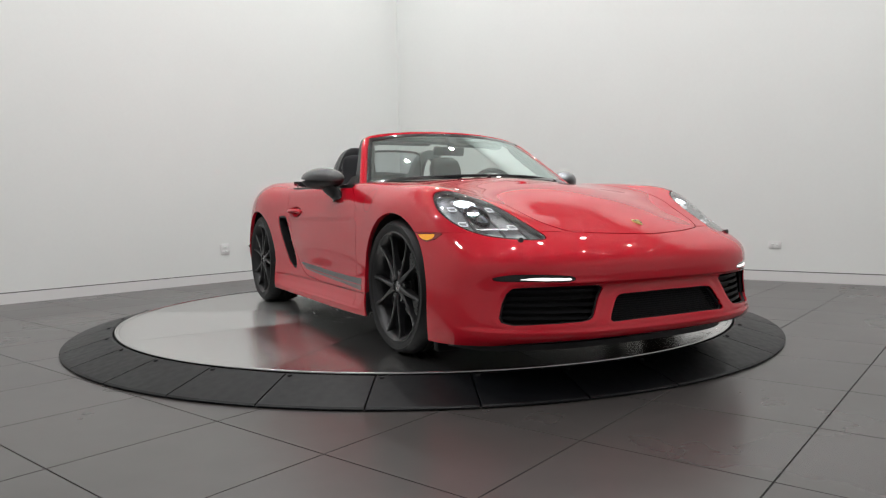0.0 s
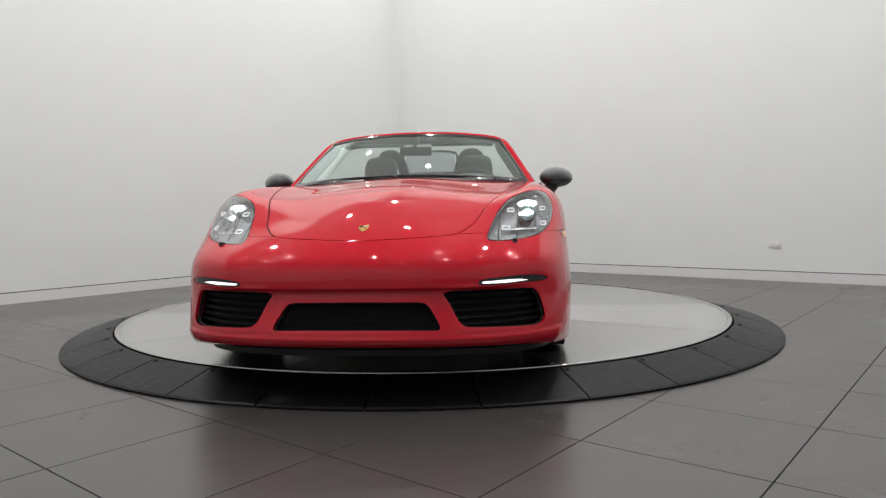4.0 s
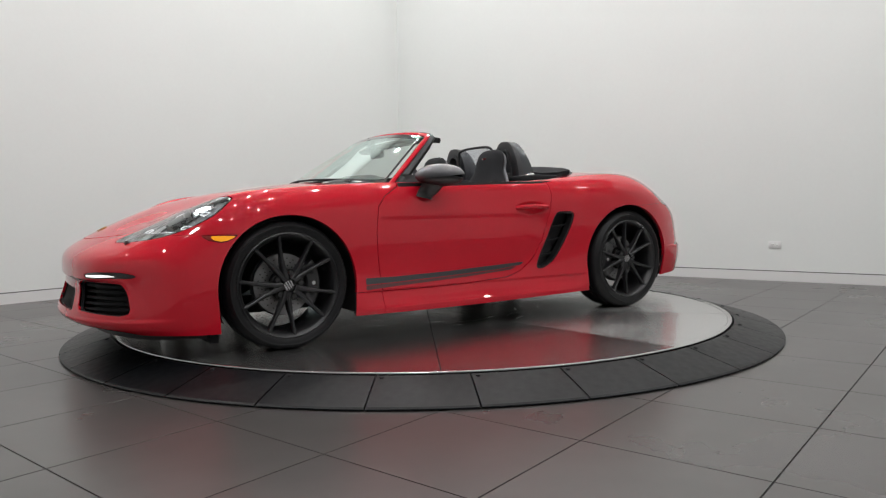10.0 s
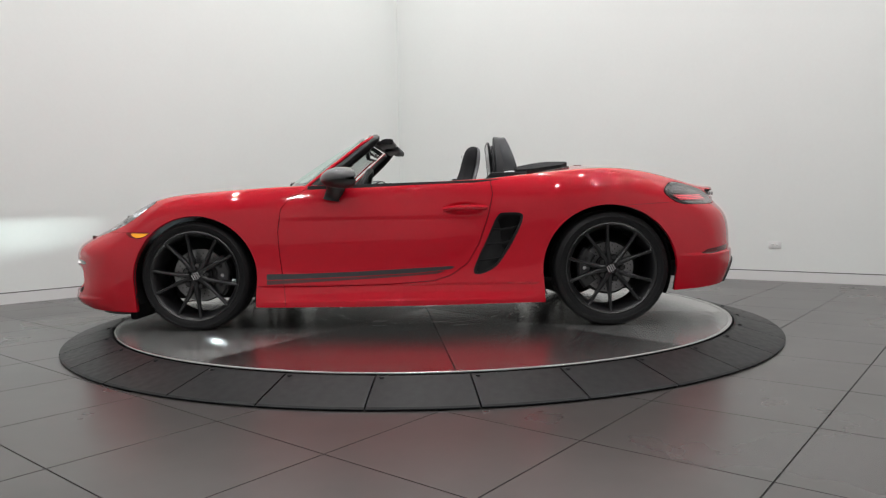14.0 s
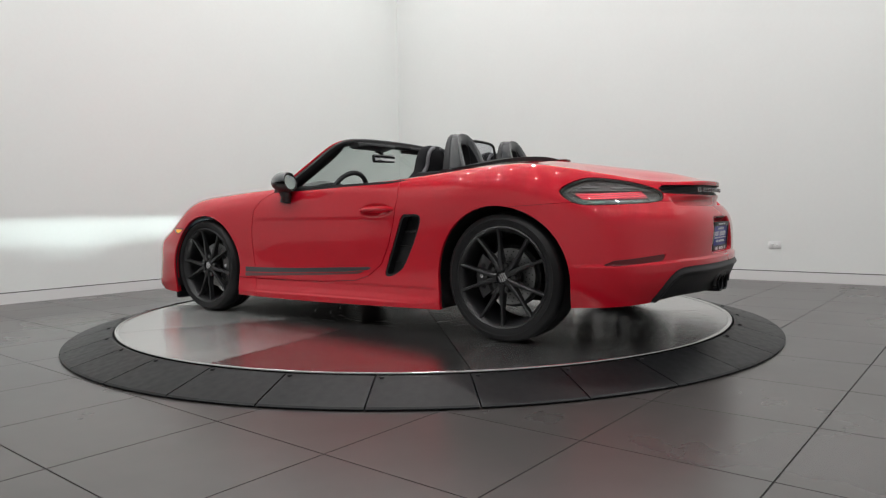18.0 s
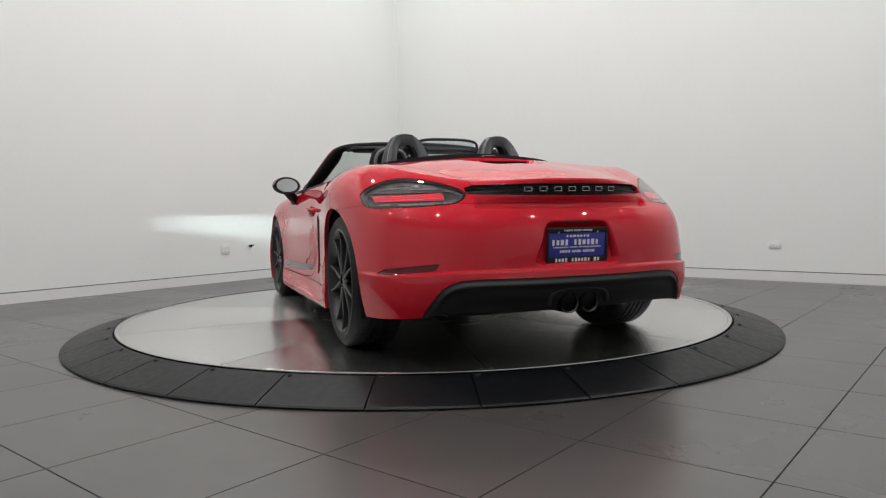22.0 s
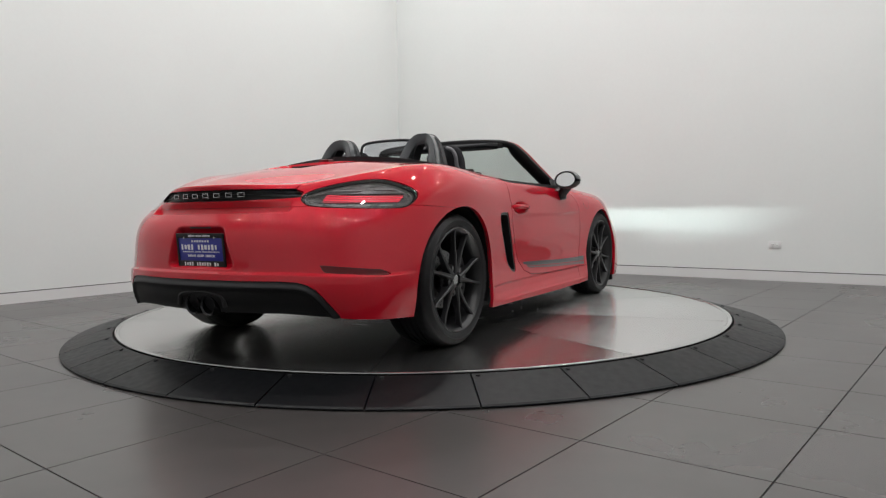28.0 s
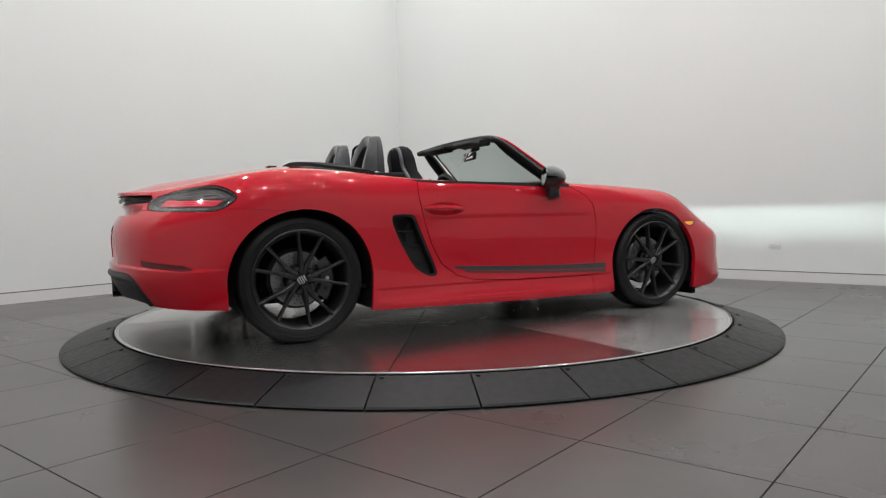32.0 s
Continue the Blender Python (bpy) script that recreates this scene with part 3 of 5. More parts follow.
    def flipped(self):
        flip = np.array([1, -1, 1.0])
        return Skin(self.V * flip, self.N * flip, [f[::-1] for f in self.F])

    def shift(self, d):
        return Skin(self.V + self.N * d, self.N, self.F)


def ease(a):
    a = np.clip(a, 0, 1)
    return a * a * (3 - 2 * a)


def sculpt(S, N):
    """Ledges, creases and hollows pressed into the smooth body."""
    V, n = S.reshape(-1, 3), N.reshape(-1, 3)
    x, y, z = V.T
    d = np.zeros(len(V))
    # ledge along the tail, under the reflectors
    tail = ease((-1.60 - x) / 0.2)
    d += tail * 0.012 * ease((0.436 - 0.016 * np.clip((y - 0.5) / 0.3, 0, 1) - z) / 0.012)
    # hollow for the number plate
    d -= 0.036 * ease(-PLATE_BAY(V) / 0.019)
    # raised border and sunken field of the lower rear panel
    e = np.where(x < -1.5, DIFFUSER(V), 1.0)
    d += 0.012 * np.exp(-((e + 0.026) / 0.014) ** 2) * (e < 0)
    # crease and handle hollow in the door
    run = ease((0.78 - x) / 0.2) * ease((x + 0.56) / 0.15) * (y > 0.6)
    d -= 0.005 * run * ease((0.675 - z) / 0.034) * ease((z - 0.50) / 0.13)
    r = np.hypot((x + 0.375) / 0.135, (z - 0.703) / 0.042)
    d -= 0.016 * ease((1 - r) / 0.6) * (y > 0.6)
    # the door dips in towards the side intake, the fender behind it stands proud
    e = x + 0.40 + 0.485 * (z - 0.33)
    tall = ease((z - 0.25) / 0.20) * ease((0.73 - z) / 0.16) * (y > 0.6)
    d -= 0.011 * tall * ease((0.26 - e) / 0.30) * ease((e + 0.15) / 0.13)
    # overhang above the centre grille
    nose = ease((x - 1.7) / 0.2) * ease((0.72 - y) / 0.2)
    d += 0.019 * nose * ease((z - 0.382) / 0.011) * ease((0.55 - z) / 0.17)
    # raised borders round the lower grilles, and the lip under them
    for g in (GRILLE(V), GRILLE_MID(V)):
        d += 0.0014 * np.exp(-((g - 0.014) / 0.009) ** 2) * (x > 1.6)
    d += 0.006 * ease((0.212 - z) / 0.016) * ease((x - 1.75) / 0.2)
    # sill: the lower lip stands out under a hollow
    run = ease((0.88 - x) / 0.20) * ease((x + 0.84) / 0.06) * (y > 0.6)
    d += 0.006 * run * ease((x + 0.84) / 0.45) * ease((0.178 - z) / 0.014)
    d -= 0.007 * run * ease((0.262 - z) / 0.006) * ease((z - 0.17) / 0.05)
    # undercut below the black strip across the tail, over a ledge
    d -= 0.024 * ease((-1.75 - x) / 0.1) * ease((0.752 - z) / 0.040) * ease((z - 0.697) / 0.009) * ease((0.455 - y) / 0.03)
    S = (V + n * d[:, None]).reshape(S.shape)
    # slot across the rear lid
    x, y, z = S[..., 0], S[..., 1], S[..., 2]
    wide = 0.232 - 0.25 * np.clip(-1.235 - x, 0, 1)
    S[..., 2] -= 0.040 * ease((-1.225 - x) / 0.014) * ease((x + 1.62) / 0.36) * ease((wide - y) / 0.02) * (z > 0.85)
    return S, normals_of(S)


def half_body():
    S, N = sculpt(*body_grid())
    nu, nv = S.shape[:2]
    F = []
    for i in range(nu - 1):
        for j in range(nv - 1):
            a = i * nv + j
            F.append([a, a + nv, a + nv + 1, a + 1])
    return Skin(S.reshape(-1, 3), N.reshape(-1, 3), F)


# outlines on the body, in the view that shows each best
def side(poly, n=0):
    q = spline(poly, n, True) if n else poly
    return lambda V: np.maximum(sd_poly(V[:, [0, 2]], q), 0.3 - V[:, 1])


def front(poly, x0=1.2, n=0):
    q = spline(poly, n, True) if n else poly
    return lambda V: np.maximum(sd_poly(V[:, [1, 2]], q), x0 - V[:, 0])


def rear(poly, x0=-1.3, n=0):
    q = spline(poly, n, True) if n else poly
    return lambda V: np.maximum(sd_poly(V[:, [1, 2]], q), V[:, 0] - x0)


def top(poly, z0=0.5, n=0):
    q = spline(poly, n, True) if n else poly
    return lambda V: np.maximum(sd_poly(V[:, :2], q), z0 - V[:, 2])


def arch(cx, cz, r, behind=0.0):
    """A wheel opening round (cx, cz), reaching further back than forward by the length behind."""
    def f(V):
        u = V[:, 0] - cx
        u = np.where(u < 0, u * r / (r + behind), u)
        c = np.hypot(u, V[:, 2] - cz) - r
        b = np.maximum(np.abs(u) - r + 0.012 * np.clip((cz - V[:, 2]) / 0.2, 0, 1), V[:, 2] - cz)
        return np.maximum(np.minimum(c, b), 0.45 - V[:, 1])
    return f

FRONT_ARCH, REAR_ARCH = arch(1.232, 0.317, 0.370), arch(-1.213, 0.337, 0.377, 0.034)
COCKPIT = top([(.85, -.3), (.85, .0), (.835, .25), (.785, .48), (.68, .66), (.60, .745), (.5, .775), (.2, .790), (-.4, .792), (-.62, .762), (-.82, .69), (-1.0, .56), (-1.06, .42), (-1.08, 0), (-1.08, -.3)], 0.7)
DOOR = side([(.46, 1.1), (.569, .835), (.666, .779), (.714, .721), (.733, .589), (.727, .457), (.705, .257), (.447, .255), (.115, .259), (-.188, .278), (-.291, .309), (-.394, .381), (-.462, .499), (-.514, .649), (-.544, .783), (-.534, .862), (-.51, 1.1)])
HOOD = top([(2.069, -.3), (2.069, 0), (2.042, .2), (1.995, .346), (1.960, .397), (1.90, .435), (1.845, .46), (1.73, .49), (1.536, .551), (1.18, .628), (.85, .675), (.5, .69), (.5, -.3)], 0.5, 240)
LID = top([(-.9, -.3), (-.9, .645), (-1.2, .635), (-1.39, .606), (-1.564, .54), (-1.774, .463), (-1.93, .43), (-2.3, .43), (-2.3, -.3)], 0.8035)
HEADLIGHT = front([(.79, .754), (.805, .70), (.793, .649), (.769, .615), (.732, .589), (.68, .575), (.615, .568), (.555, .566), (.522, .570), (.512, .583), (.52, .61), (.538, .652), (.56, .695), (.60, .738), (.655, .768), (.719, .783), (.765, .777)], 1.3, 90)
TAILLIGHT = rear([(.464, .765), (.474, .782), (.505, .803), (.56, .826), (.62, .841), (.68, .847), (.735, .838), (.80, .812), (.836, .785), (.846, .76), (.845, .735), (.836, .716), (.81, .708), (.70, .710), (.60, .715), (.52, .724), (.482, .742)], -1.3, 90)
DRL = front([(.486, .402), (.490, .418), (.558, .427), (.642, .430), (.706, .428), (.751, .418), (.758, .409), (.733, .402), (.642, .401), (.557, .398)], 1.5, 60)
DRL_LIT = front([(.491, .4045), (.495, .4130), (.603, .4170), (.677, .4140), (.677, .409), (.603, .4045)], 1.5)
GRILLE = front([(.342, .366), (.365, .378), (.43, .380), (.52, .380), (.66, .378), (.70, .374), (.72, .35), (.735, .31), (.748, .255), (.742, .236), (.71, .226), (.62, .230), (.53, .234), (.455, .237), (.425, .243), (.406, .258), (.390, .285), (.370, .325), (.352, .352)], 1.5)
GRILLE_MID = front([(-.3, .339), (0, .339), (.245, .337), (.272, .333), (.290, .318), (.325, .262), (.336, .238), (.325, .229), (.2, .232), (0, .233), (-.3, .233)], 1.5)
INDICATOR = side([(1.664, .595), (1.490, .592), (1.512, .578), (1.543, .563), (1.575, .557), (1.628, .569)])
SIDE_INTAKE = side([(-.585, .672), (-.61, .677), (-.695, .676), (-.720, .655), (-.705, .596), (-.664, .512), (-.614, .428), (-.563, .361), (-.494, .321), (-.444, .313), (-.426, .334), (-.455, .414), (-.496, .498), (-.540, .598), (-.564, .648)], 80)
STRIPE_TOP = side([(.806, .334), (.626, .332), (.280, .339), (-.326, .365), (-.29, .346), (-.10, .327), (.28, .312), (.626, .301), (.806, .299)])
STRIPE_LOW = side([(.806, .295), (.60, .297), (.28, .308), (-.10, .323), (-.28, .343), (-.21, .320), (.114, .299), (.447, .285), (.63, .278), (.806, .270)])
STRIP = rear([(-.3, .752), (.189, .754), (.40, .759), (.462, .764), (.463, .790), (.43, .8035), (.189, .8035), (-.3, .8035)], -1.7)
REFLECTOR = rear([(.832, .414), (.805, .438), (.72, .452), (.64, .462), (.618, .464), (.626, .448), (.636, .434), (.72, .425), (.811, .413)], -1.6)
DIFFUSER = rear([(-.3, .395), (.247, .395), (.45, .396), (.53, .392), (.575, .380), (.61, .357), (.635, .325), (.657, .285), (.677, .245), (.70, .10), (-.3, .10)], -1.7)
PLATE_BAY = rear([(-.3, .640), (.128, .640), (.152, .632), (.166, .612), (.182, .56), (.203, .50), (.213, .468), (.206, .452), (.188, .444), (-.3, .444)], -1.9)
FRONT_SEAM = lambda V: np.maximum(V[:, 2] - 0.597, 1.25 - V[:, 0])
REAR_SEAM = lambda V: np.maximum(V[:, 2] - 0.722 + 0.05 * np.clip(V[:, 0] + 1.6, 0, 1), V[:, 0] + 1.2)
SILL_SEAM = side([(.9, .262), (.705, .257), (.69, .1), (.9, .05)])


def both(name, skin, material, parent, label="", lift=0.0, deep=0.008):
    """A part on each flank of the car."""
    return [put(name, s.mesh(name, material, lift, deep), parent, label) for s in (skin, skin.flipped())]


def build_car():
    car = thing("sports_car", "open-top red two-seat sports car with black wheels on a turntable", "car")
    whole = half_body()
    skin = whole
    for f in (FRONT_ARCH, REAR_ARCH, COCKPIT):
        skin = skin.clip(f, 0, False)
    base = skin

    # dark shell under the panels, seen only in the joints
    shell = base
    for f in (HEADLIGHT, TAILLIGHT, GRILLE, GRILLE_MID, SIDE_INTAKE, DRL, STRIP):
        shell = shell.clip(f, -0.004, False)
    put("inner_shell", shell.shift(-0.012).mesh("inner_shell", DARK, 0, 0.012, mirror=True), car, "black inner shell behind the panels")

    lamp, skin = skin.carve(HEADLIGHT, 0.0015)
    tail, skin = skin.carve(TAILLIGHT, 0.0015)
    drl, skin = skin.carve(DRL, 0.001)
    grille, skin = skin.carve(GRILLE, 0.0)
    mid, skin = skin.carve(GRILLE_MID, 0.0)
    amber, skin = skin.carve(INDICATOR, 0.001)
    intake, skin = skin.carve(SIDE_INTAKE, 0.0)
    strip, skin = skin.carve(STRIP, 0.0)
    refl, skin = skin.carve(REFLECTOR, 0.001)
    diff, skin = skin.carve(DIFFUSER, 0.0015)
    door, skin = skin.carve(DOOR, 0.0022)
    hood, skin = skin.carve(HOOD, 0.0028)
    lid, skin = skin.carve(LID, 0.0018)
    nose, skin = skin.carve(FRONT_SEAM, 0.0009)
    stern, skin = skin.carve(REAR_SEAM, 0.0009)
    sill, skin = skin.carve(SILL_SEAM, 0.0015)
    fender = skin.clip(lambda V: -V[:, 0], 0.0, True)
    quarter = skin.clip(lambda V: V[:, 0], 0.0, True)

    bumper = put("front_bumper", nose.mesh("front_bumper", PAINT, 0, 0.03, mirror=True), car)
    back = put("rear_bumper", stern.mesh("rear_bumper", PAINT, 0, 0.025, mirror=True), car)
    bonnet = put("bonnet", hood.mesh("bonnet", PAINT, 0, 0.012, mirror=True), car)
    deck = put("rear_lid", lid.mesh("rear_lid", PAINT, 0, 0.012, mirror=True), car, "red rear lid with a fixed spoiler edge")
    both("front_fender", fender, PAINT, car, "", 0, 0.022)
    both("rear_fender", quarter, PAINT, car, "", 0, 0.022)
    both("sill_cap", sill, PAINT, car)
    doors = both("door", door, PAINT, car, "", 0, 0.014)
    glow, rest = amber.carve(side([(1.622, .590), (1.502, .588), (1.524, .574), (1.547, .566), (1.577, .562), (1.608, .572)]), 0.0)
    for ob, s in zip(both("indicator", rest, REDLENS, car, "lit amber side marker lamp with dark ends", 0.0015), (glow, glow.flipped())):
        put("amber_lens", s.mesh("amber_lens", AMBER, 0.002, 0.004), ob)
    both("reflector", refl, REDGLOSS, back, "dark red rear reflector", -0.002)
    build_headlights(car, lamp)
    build_taillights(car, tail)
    # running lights
    lit, rest = drl.carve(DRL_LIT, 0.0)
    for ob, s in zip(both("running_light", rest, GLOSS, bumper, "gloss black housing with a lit white bar", -0.003, 0.012), (lit, lit.flipped())):
        put("light_bar", s.mesh("light_bar", LED, -0.001, 0.006), ob)
    # lower grilles: a dark bed, a frame and slats
    for s in (grille, grille.flipped()):
        bed = put("side_grille", s.shift(-0.075).mesh("side_grille", DARK, 0, -0.07), bumper, "black air intake with horizontal slats")
        for z in (.256, .282, .308, .334, .358):
            sl = s.band(z, 0.006)
            put("slat", sl.mesh("slat", SLAT, -0.034, 0.026), bed)
    bed = put("centre_grille", mid.shift(-0.06).mesh("centre_grille", DARK, 0, -0.055, mirror=True), bumper, "black centre air intake with fine mesh")
    for i in range(12):
        z = .237 + .0085 * i
        sl = mid.band(z, 0.0018)
        put("mesh_bar", sl.mesh("mesh_bar", SLAT, -0.022, 0.006, mirror=True), bed)
    # side intakes
    for s in (intake, intake.flipped()):
        bed = put("side_intake", s.shift(-0.09).mesh("side_intake", DARK, 0, -0.085), car, "black side air intake with slats")
        fr = s.clip(SIDE_INTAKE_BAND, 0, False)
        put("intake_frame", fr.mesh("intake_frame", BLACK, -0.004, 0.05), bed)
        for z in (.40, .49, .575):
            lean = lambda V: V[:, 2] - z + 0.10 * (V[:, 0] + .56)
            sl = s.clip(lean, 0.005, True).clip(lean, -0.005, False)
            put("slat", sl.mesh("slat", BLACK, -0.045, 0.03), bed)
    # stripes along the doors
    for s in (base, base.flipped()):
        m = np.array([1, 1.0 if s is base else -1.0, 1])
        up = s.clip(lambda V: STRIPE_TOP(V * m), 0, True)
        low = s.clip(lambda V: STRIPE_LOW(V * m), 0, True)
        ob = put("side_stripe", up.mesh("side_stripe", STRIPE, 0.0012, 0.0015), car, "dark grey stripe along the door foot")
        put("pin_stripe", low.mesh("pin_stripe", PINSTRIPE, 0.0012, 0.0015), ob, "fainter grey line under the stripe")
    # fuel flap in the right front fender
    ring = lambda V: np.hypot(V[:, 0] - .898, V[:, 2] - .755) + (V[:, 1] > 0) * 9
    put("fuel_flap", base.flipped().clip(ring, .0614, True).clip(ring, .0600, False).mesh("fuel_flap", DARK, 0.0006, 0.001), car, "joint of the round fuel flap")
    # tail: strip, diffuser, plate bay
    band = put("tail_strip", strip.mesh("tail_strip", BLACK, -0.022, -0.022, mirror=True), car, "black ribbed strip between the tail lamps")
    for i in range(3):
        sl = strip.band(.762 + .0165 * i, 0.0012)
        put("strip_rib", sl.mesh("strip_rib", BLACK, -0.012, 0.006, mirror=True), band)
    build_letters(band)
    put("diffuser", diff.mesh("diffuser", BLACK, -0.003, 0.04, mirror=True), back, "matt black lower rear panel")
    build_exhaust(car)
    build_number_plate(car)
    build_handles(doors)
    build_badge(bonnet)
    build_under(car)
    build_screen(car)
    build_mirrors(car)
    build_cockpit(car, whole)
    build_trim(car, deck, bumper)
    return car


def SIDE_INTAKE_BAND(V):
    W = V * np.array([1, 1.0 if V[0][1] > 0 else -1.0, 1])
    return SIDE_INTAKE(W) + 0.014


def build_headlights(car, lamp):
    for k, s in ((1, lamp), (-1, lamp.flipped())):
        pan = put("headlight", s.clip(lambda V: np.hypot(np.abs(V[:, 1]) - .685, V[:, 2] - .675), .036, False).shift(-0.030).mesh("headlight", PAN, 0, -0.027), car, "lit projector headlight under a clear cover")
        put("clear_cover", s.mesh("clear_cover", LENS, 0.0, 0.004), pan).visible_shadow = False
        edge = s.clip(lambda V: HEADLIGHT(V * np.array([1, k, 1.0])) + 0.0045, 0, False)
        put("seal", edge.mesh("seal", GLOSS, -0.0015, 0.01), pan, "black edge of the headlight")
        c = Vector((1.640, .685 * k, .675))
        ahead = Vector((1, .04 * k, -.020)).normalized()
        turn = ahead.to_track_quat("Y", "Z").to_matrix().to_4x4()
        place = Matrix.Translation(c) @ turn
        bm = bmesh.new()
        revolve(bm, [(.030, -.005), (.034, -.005), (.041, .022), (.037, .024)], "Y", 32)
        part("projector", bm, SILVER, pan, "bright projector ring", place)
        # a slit lamp: a thin bright strip behind a roof and a floor gives the flat low beam
        bm = bmesh.new()
        box(bm, 0, .028, .0045, .066, .066, .004)
        part("beam_shield", bm, GLOSS, pan, "", place, smooth=False)
        for x, z in ((-.022, -.0028), (0, -.0050), (.022, -.0088)):
            bm = bmesh.new()
            box(bm, x, .028, z - .002, .022, .066, .004)
            part("beam_floor", bm, GLOSS, pan, "", place, smooth=False)
        bm = bmesh.new()
        vs = [bm.verts.new(v) for v in ((-.022, 0, .0), (.022, 0, .0), (.022, 0, .0024), (-.022, 0, .0024))]
        bm.faces.new(vs)
        part("beam_strip", bm, BEAM, pan, "glowing low beam", place, smooth=False)
        # the upper lamp, a wide glowing lens, and the bright blade under the projector
        oval = lambda V: np.hypot((np.abs(V[:, 1]) - .690) / .046, (V[:, 2] - .738) / .016)
        put("upper_beam", s.clip(oval, 1, True).mesh("upper_beam", UPPER_LAMP, -0.020, 0.004), pan, "glowing upper lamp")
        put("upper_bezel", s.clip(oval, 1.28, True).clip(oval, 1, False).mesh("upper_bezel", SILVER, -0.022, 0.006), pan, "bright rim of the upper lamp")
        blade = s.band(.623, .003).clip(lambda V: np.abs(np.abs(V[:, 1]) - .668), .062, True)
        put("blade", blade.mesh("blade", SILVER, -0.018, 0.006), pan, "bright blade under the projector")
        bm = bmesh.new()
        revolve(bm, [(.0005, .0690), (.010, .0680), (.019, .0655), (.025, .0620)], "Y", 32)
        part("projector_glass", bm, DOME, pan, "clear bulging projector glass", place).visible_shadow = False
        # four small daytime lamps round the projector, each a lit bracket round a clear lens
        for y, z, w in ((.762, .706, .014), (.612, .703, .016), (.760, .640, .014), (.592, .627, .017)):
            frame_ = lambda V: np.maximum(np.abs(np.abs(V[:, 1]) - y) - w, np.abs(V[:, 2] - z) - .0085)
            block = s.clip(frame_, 0, True)
            if not len(block.F):
                continue
            unit = put("daytime_lamp", block.clip(frame_, -.0028, True).mesh("daytime_lamp", LENS_GLINT, -0.016, 0.004), pan, "small clear daytime lamp in a lit bracket")
            put("lit_bracket", block.clip(frame_, -.0022, False).mesh("lit_bracket", GLOWLINE, -0.011, 0.004), unit)
        # folded reflector steps beside the projector
        for y0, y1, z0, z1 in ((.640, .648, .60, .735), (.728, .736, .61, .735), (.560, .566, .59, .69)):
            step = s.clip(lambda V: np.abs(np.abs(V[:, 1]) - (y0 + y1) / 2), (y1 - y0) / 2, True).band((z0 + z1) / 2, (z1 - z0) / 2)
            if len(step.F):
                put("reflector_step", step.mesh("reflector_step", SATIN, -0.022, 0.010), pan)


def build_taillights(car, tail):
    for k, s in ((1, tail), (-1, tail.flipped())):
        pan = put("tail_light", s.shift(-0.022).mesh("tail_light", TAIL_PAN, 0, -0.019), car, "smoked tail light with lit red bars")
        put("smoked_cover", s.mesh("smoked_cover", SMOKED, 0.0, 0.004), pan).visible_shadow = False
        edge = s.clip(lambda V: TAILLIGHT(V * np.array([1, k, 1.0])) + 0.0035, 0, False)
        put("seal", edge.mesh("seal", GLOSS, -0.001, 0.008), pan)
        core = s.clip(lambda V: TAILLIGHT(V * np.array([1, k, 1.0])), -0.011, True)
        reach = core.clip(lambda V: np.abs(V[:, 1]), .81, True).clip(lambda V: np.abs(V[:, 1]), .55, False)
        put("red_diffuser", reach.band(.7615, .0155).mesh("red_diffuser", TAIL_DIM, -0.013, 0.003), pan, "dim red band round the bars")
        for z in (.7515, .7615, .7715):
            lean = lambda V: V[:, 2] - z + 0.05 * (np.abs(V[:, 1]) - 0.68)
            put("light_bar", reach.clip(lean, .0010, True).clip(lean, -.0010, False).mesh("light_bar", TAIL, -0.0105, 0.002), pan, "glowing red bar")
        # pale dashes: the lens's small highlights put in as colour
        for y0, y1, z, h in ((.50, .56, .735, .004), (.60, .65, .731, .004), (.68, .72, .730, .004), (.76, .80, .729, .004), (.56, .66, .800, .003), (.70, .76, .806, .003)):
            dash = core.band(z, h).clip(lambda V: np.abs(V[:, 1]), y1, True).clip(lambda V: np.abs(V[:, 1]), y0, False)
            if len(dash.F):
                put("glint_facet", dash.mesh("glint_facet", LENS_GLINT, -0.011, 0.004), pan)
        ring = lambda V: TAILLIGHT(V * np.array([1, k, 1.0]))
        put("inner_bezel", core.clip(ring, -.0155, False).mesh("inner_bezel", CHROME_DARK, -0.0135, 0.003), pan, "thin dark line inside the lens")
        # short chips along the lens edge; pale ones stand for streaks of highlight
        for i in range(15):
            y0 = .505 + .0215 * i
            y1 = y0 + (.016, .007, .012, .019)[i % 4]
            chip = core.clip(ring, -.0185, True).clip(ring, -.0225 - .003 * (i % 3), False).clip(lambda V: np.abs(V[:, 1]), y1, True).clip(lambda V: np.abs(V[:, 1]), y0, False)
            if len(chip.F):
                put("glint_facet", chip.mesh("glint_facet", (LENS_GLINT, LENS_GLINT, CHROME_DARK)[i % 3], -0.012 - .001 * (i % 2), 0.003), pan)
        upper = core.clip(lambda V: 0.786 - V[:, 2], 0, True)
        put("reversing_lens", upper.mesh("reversing_lens", CHROME_DARK, -0.015, 0.004), pan)
        lower = core.clip(lambda V: V[:, 2], 0.740, True)
        put("lower_lens", lower.mesh("lower_lens", CHROME_DARK, -0.015, 0.004), pan)


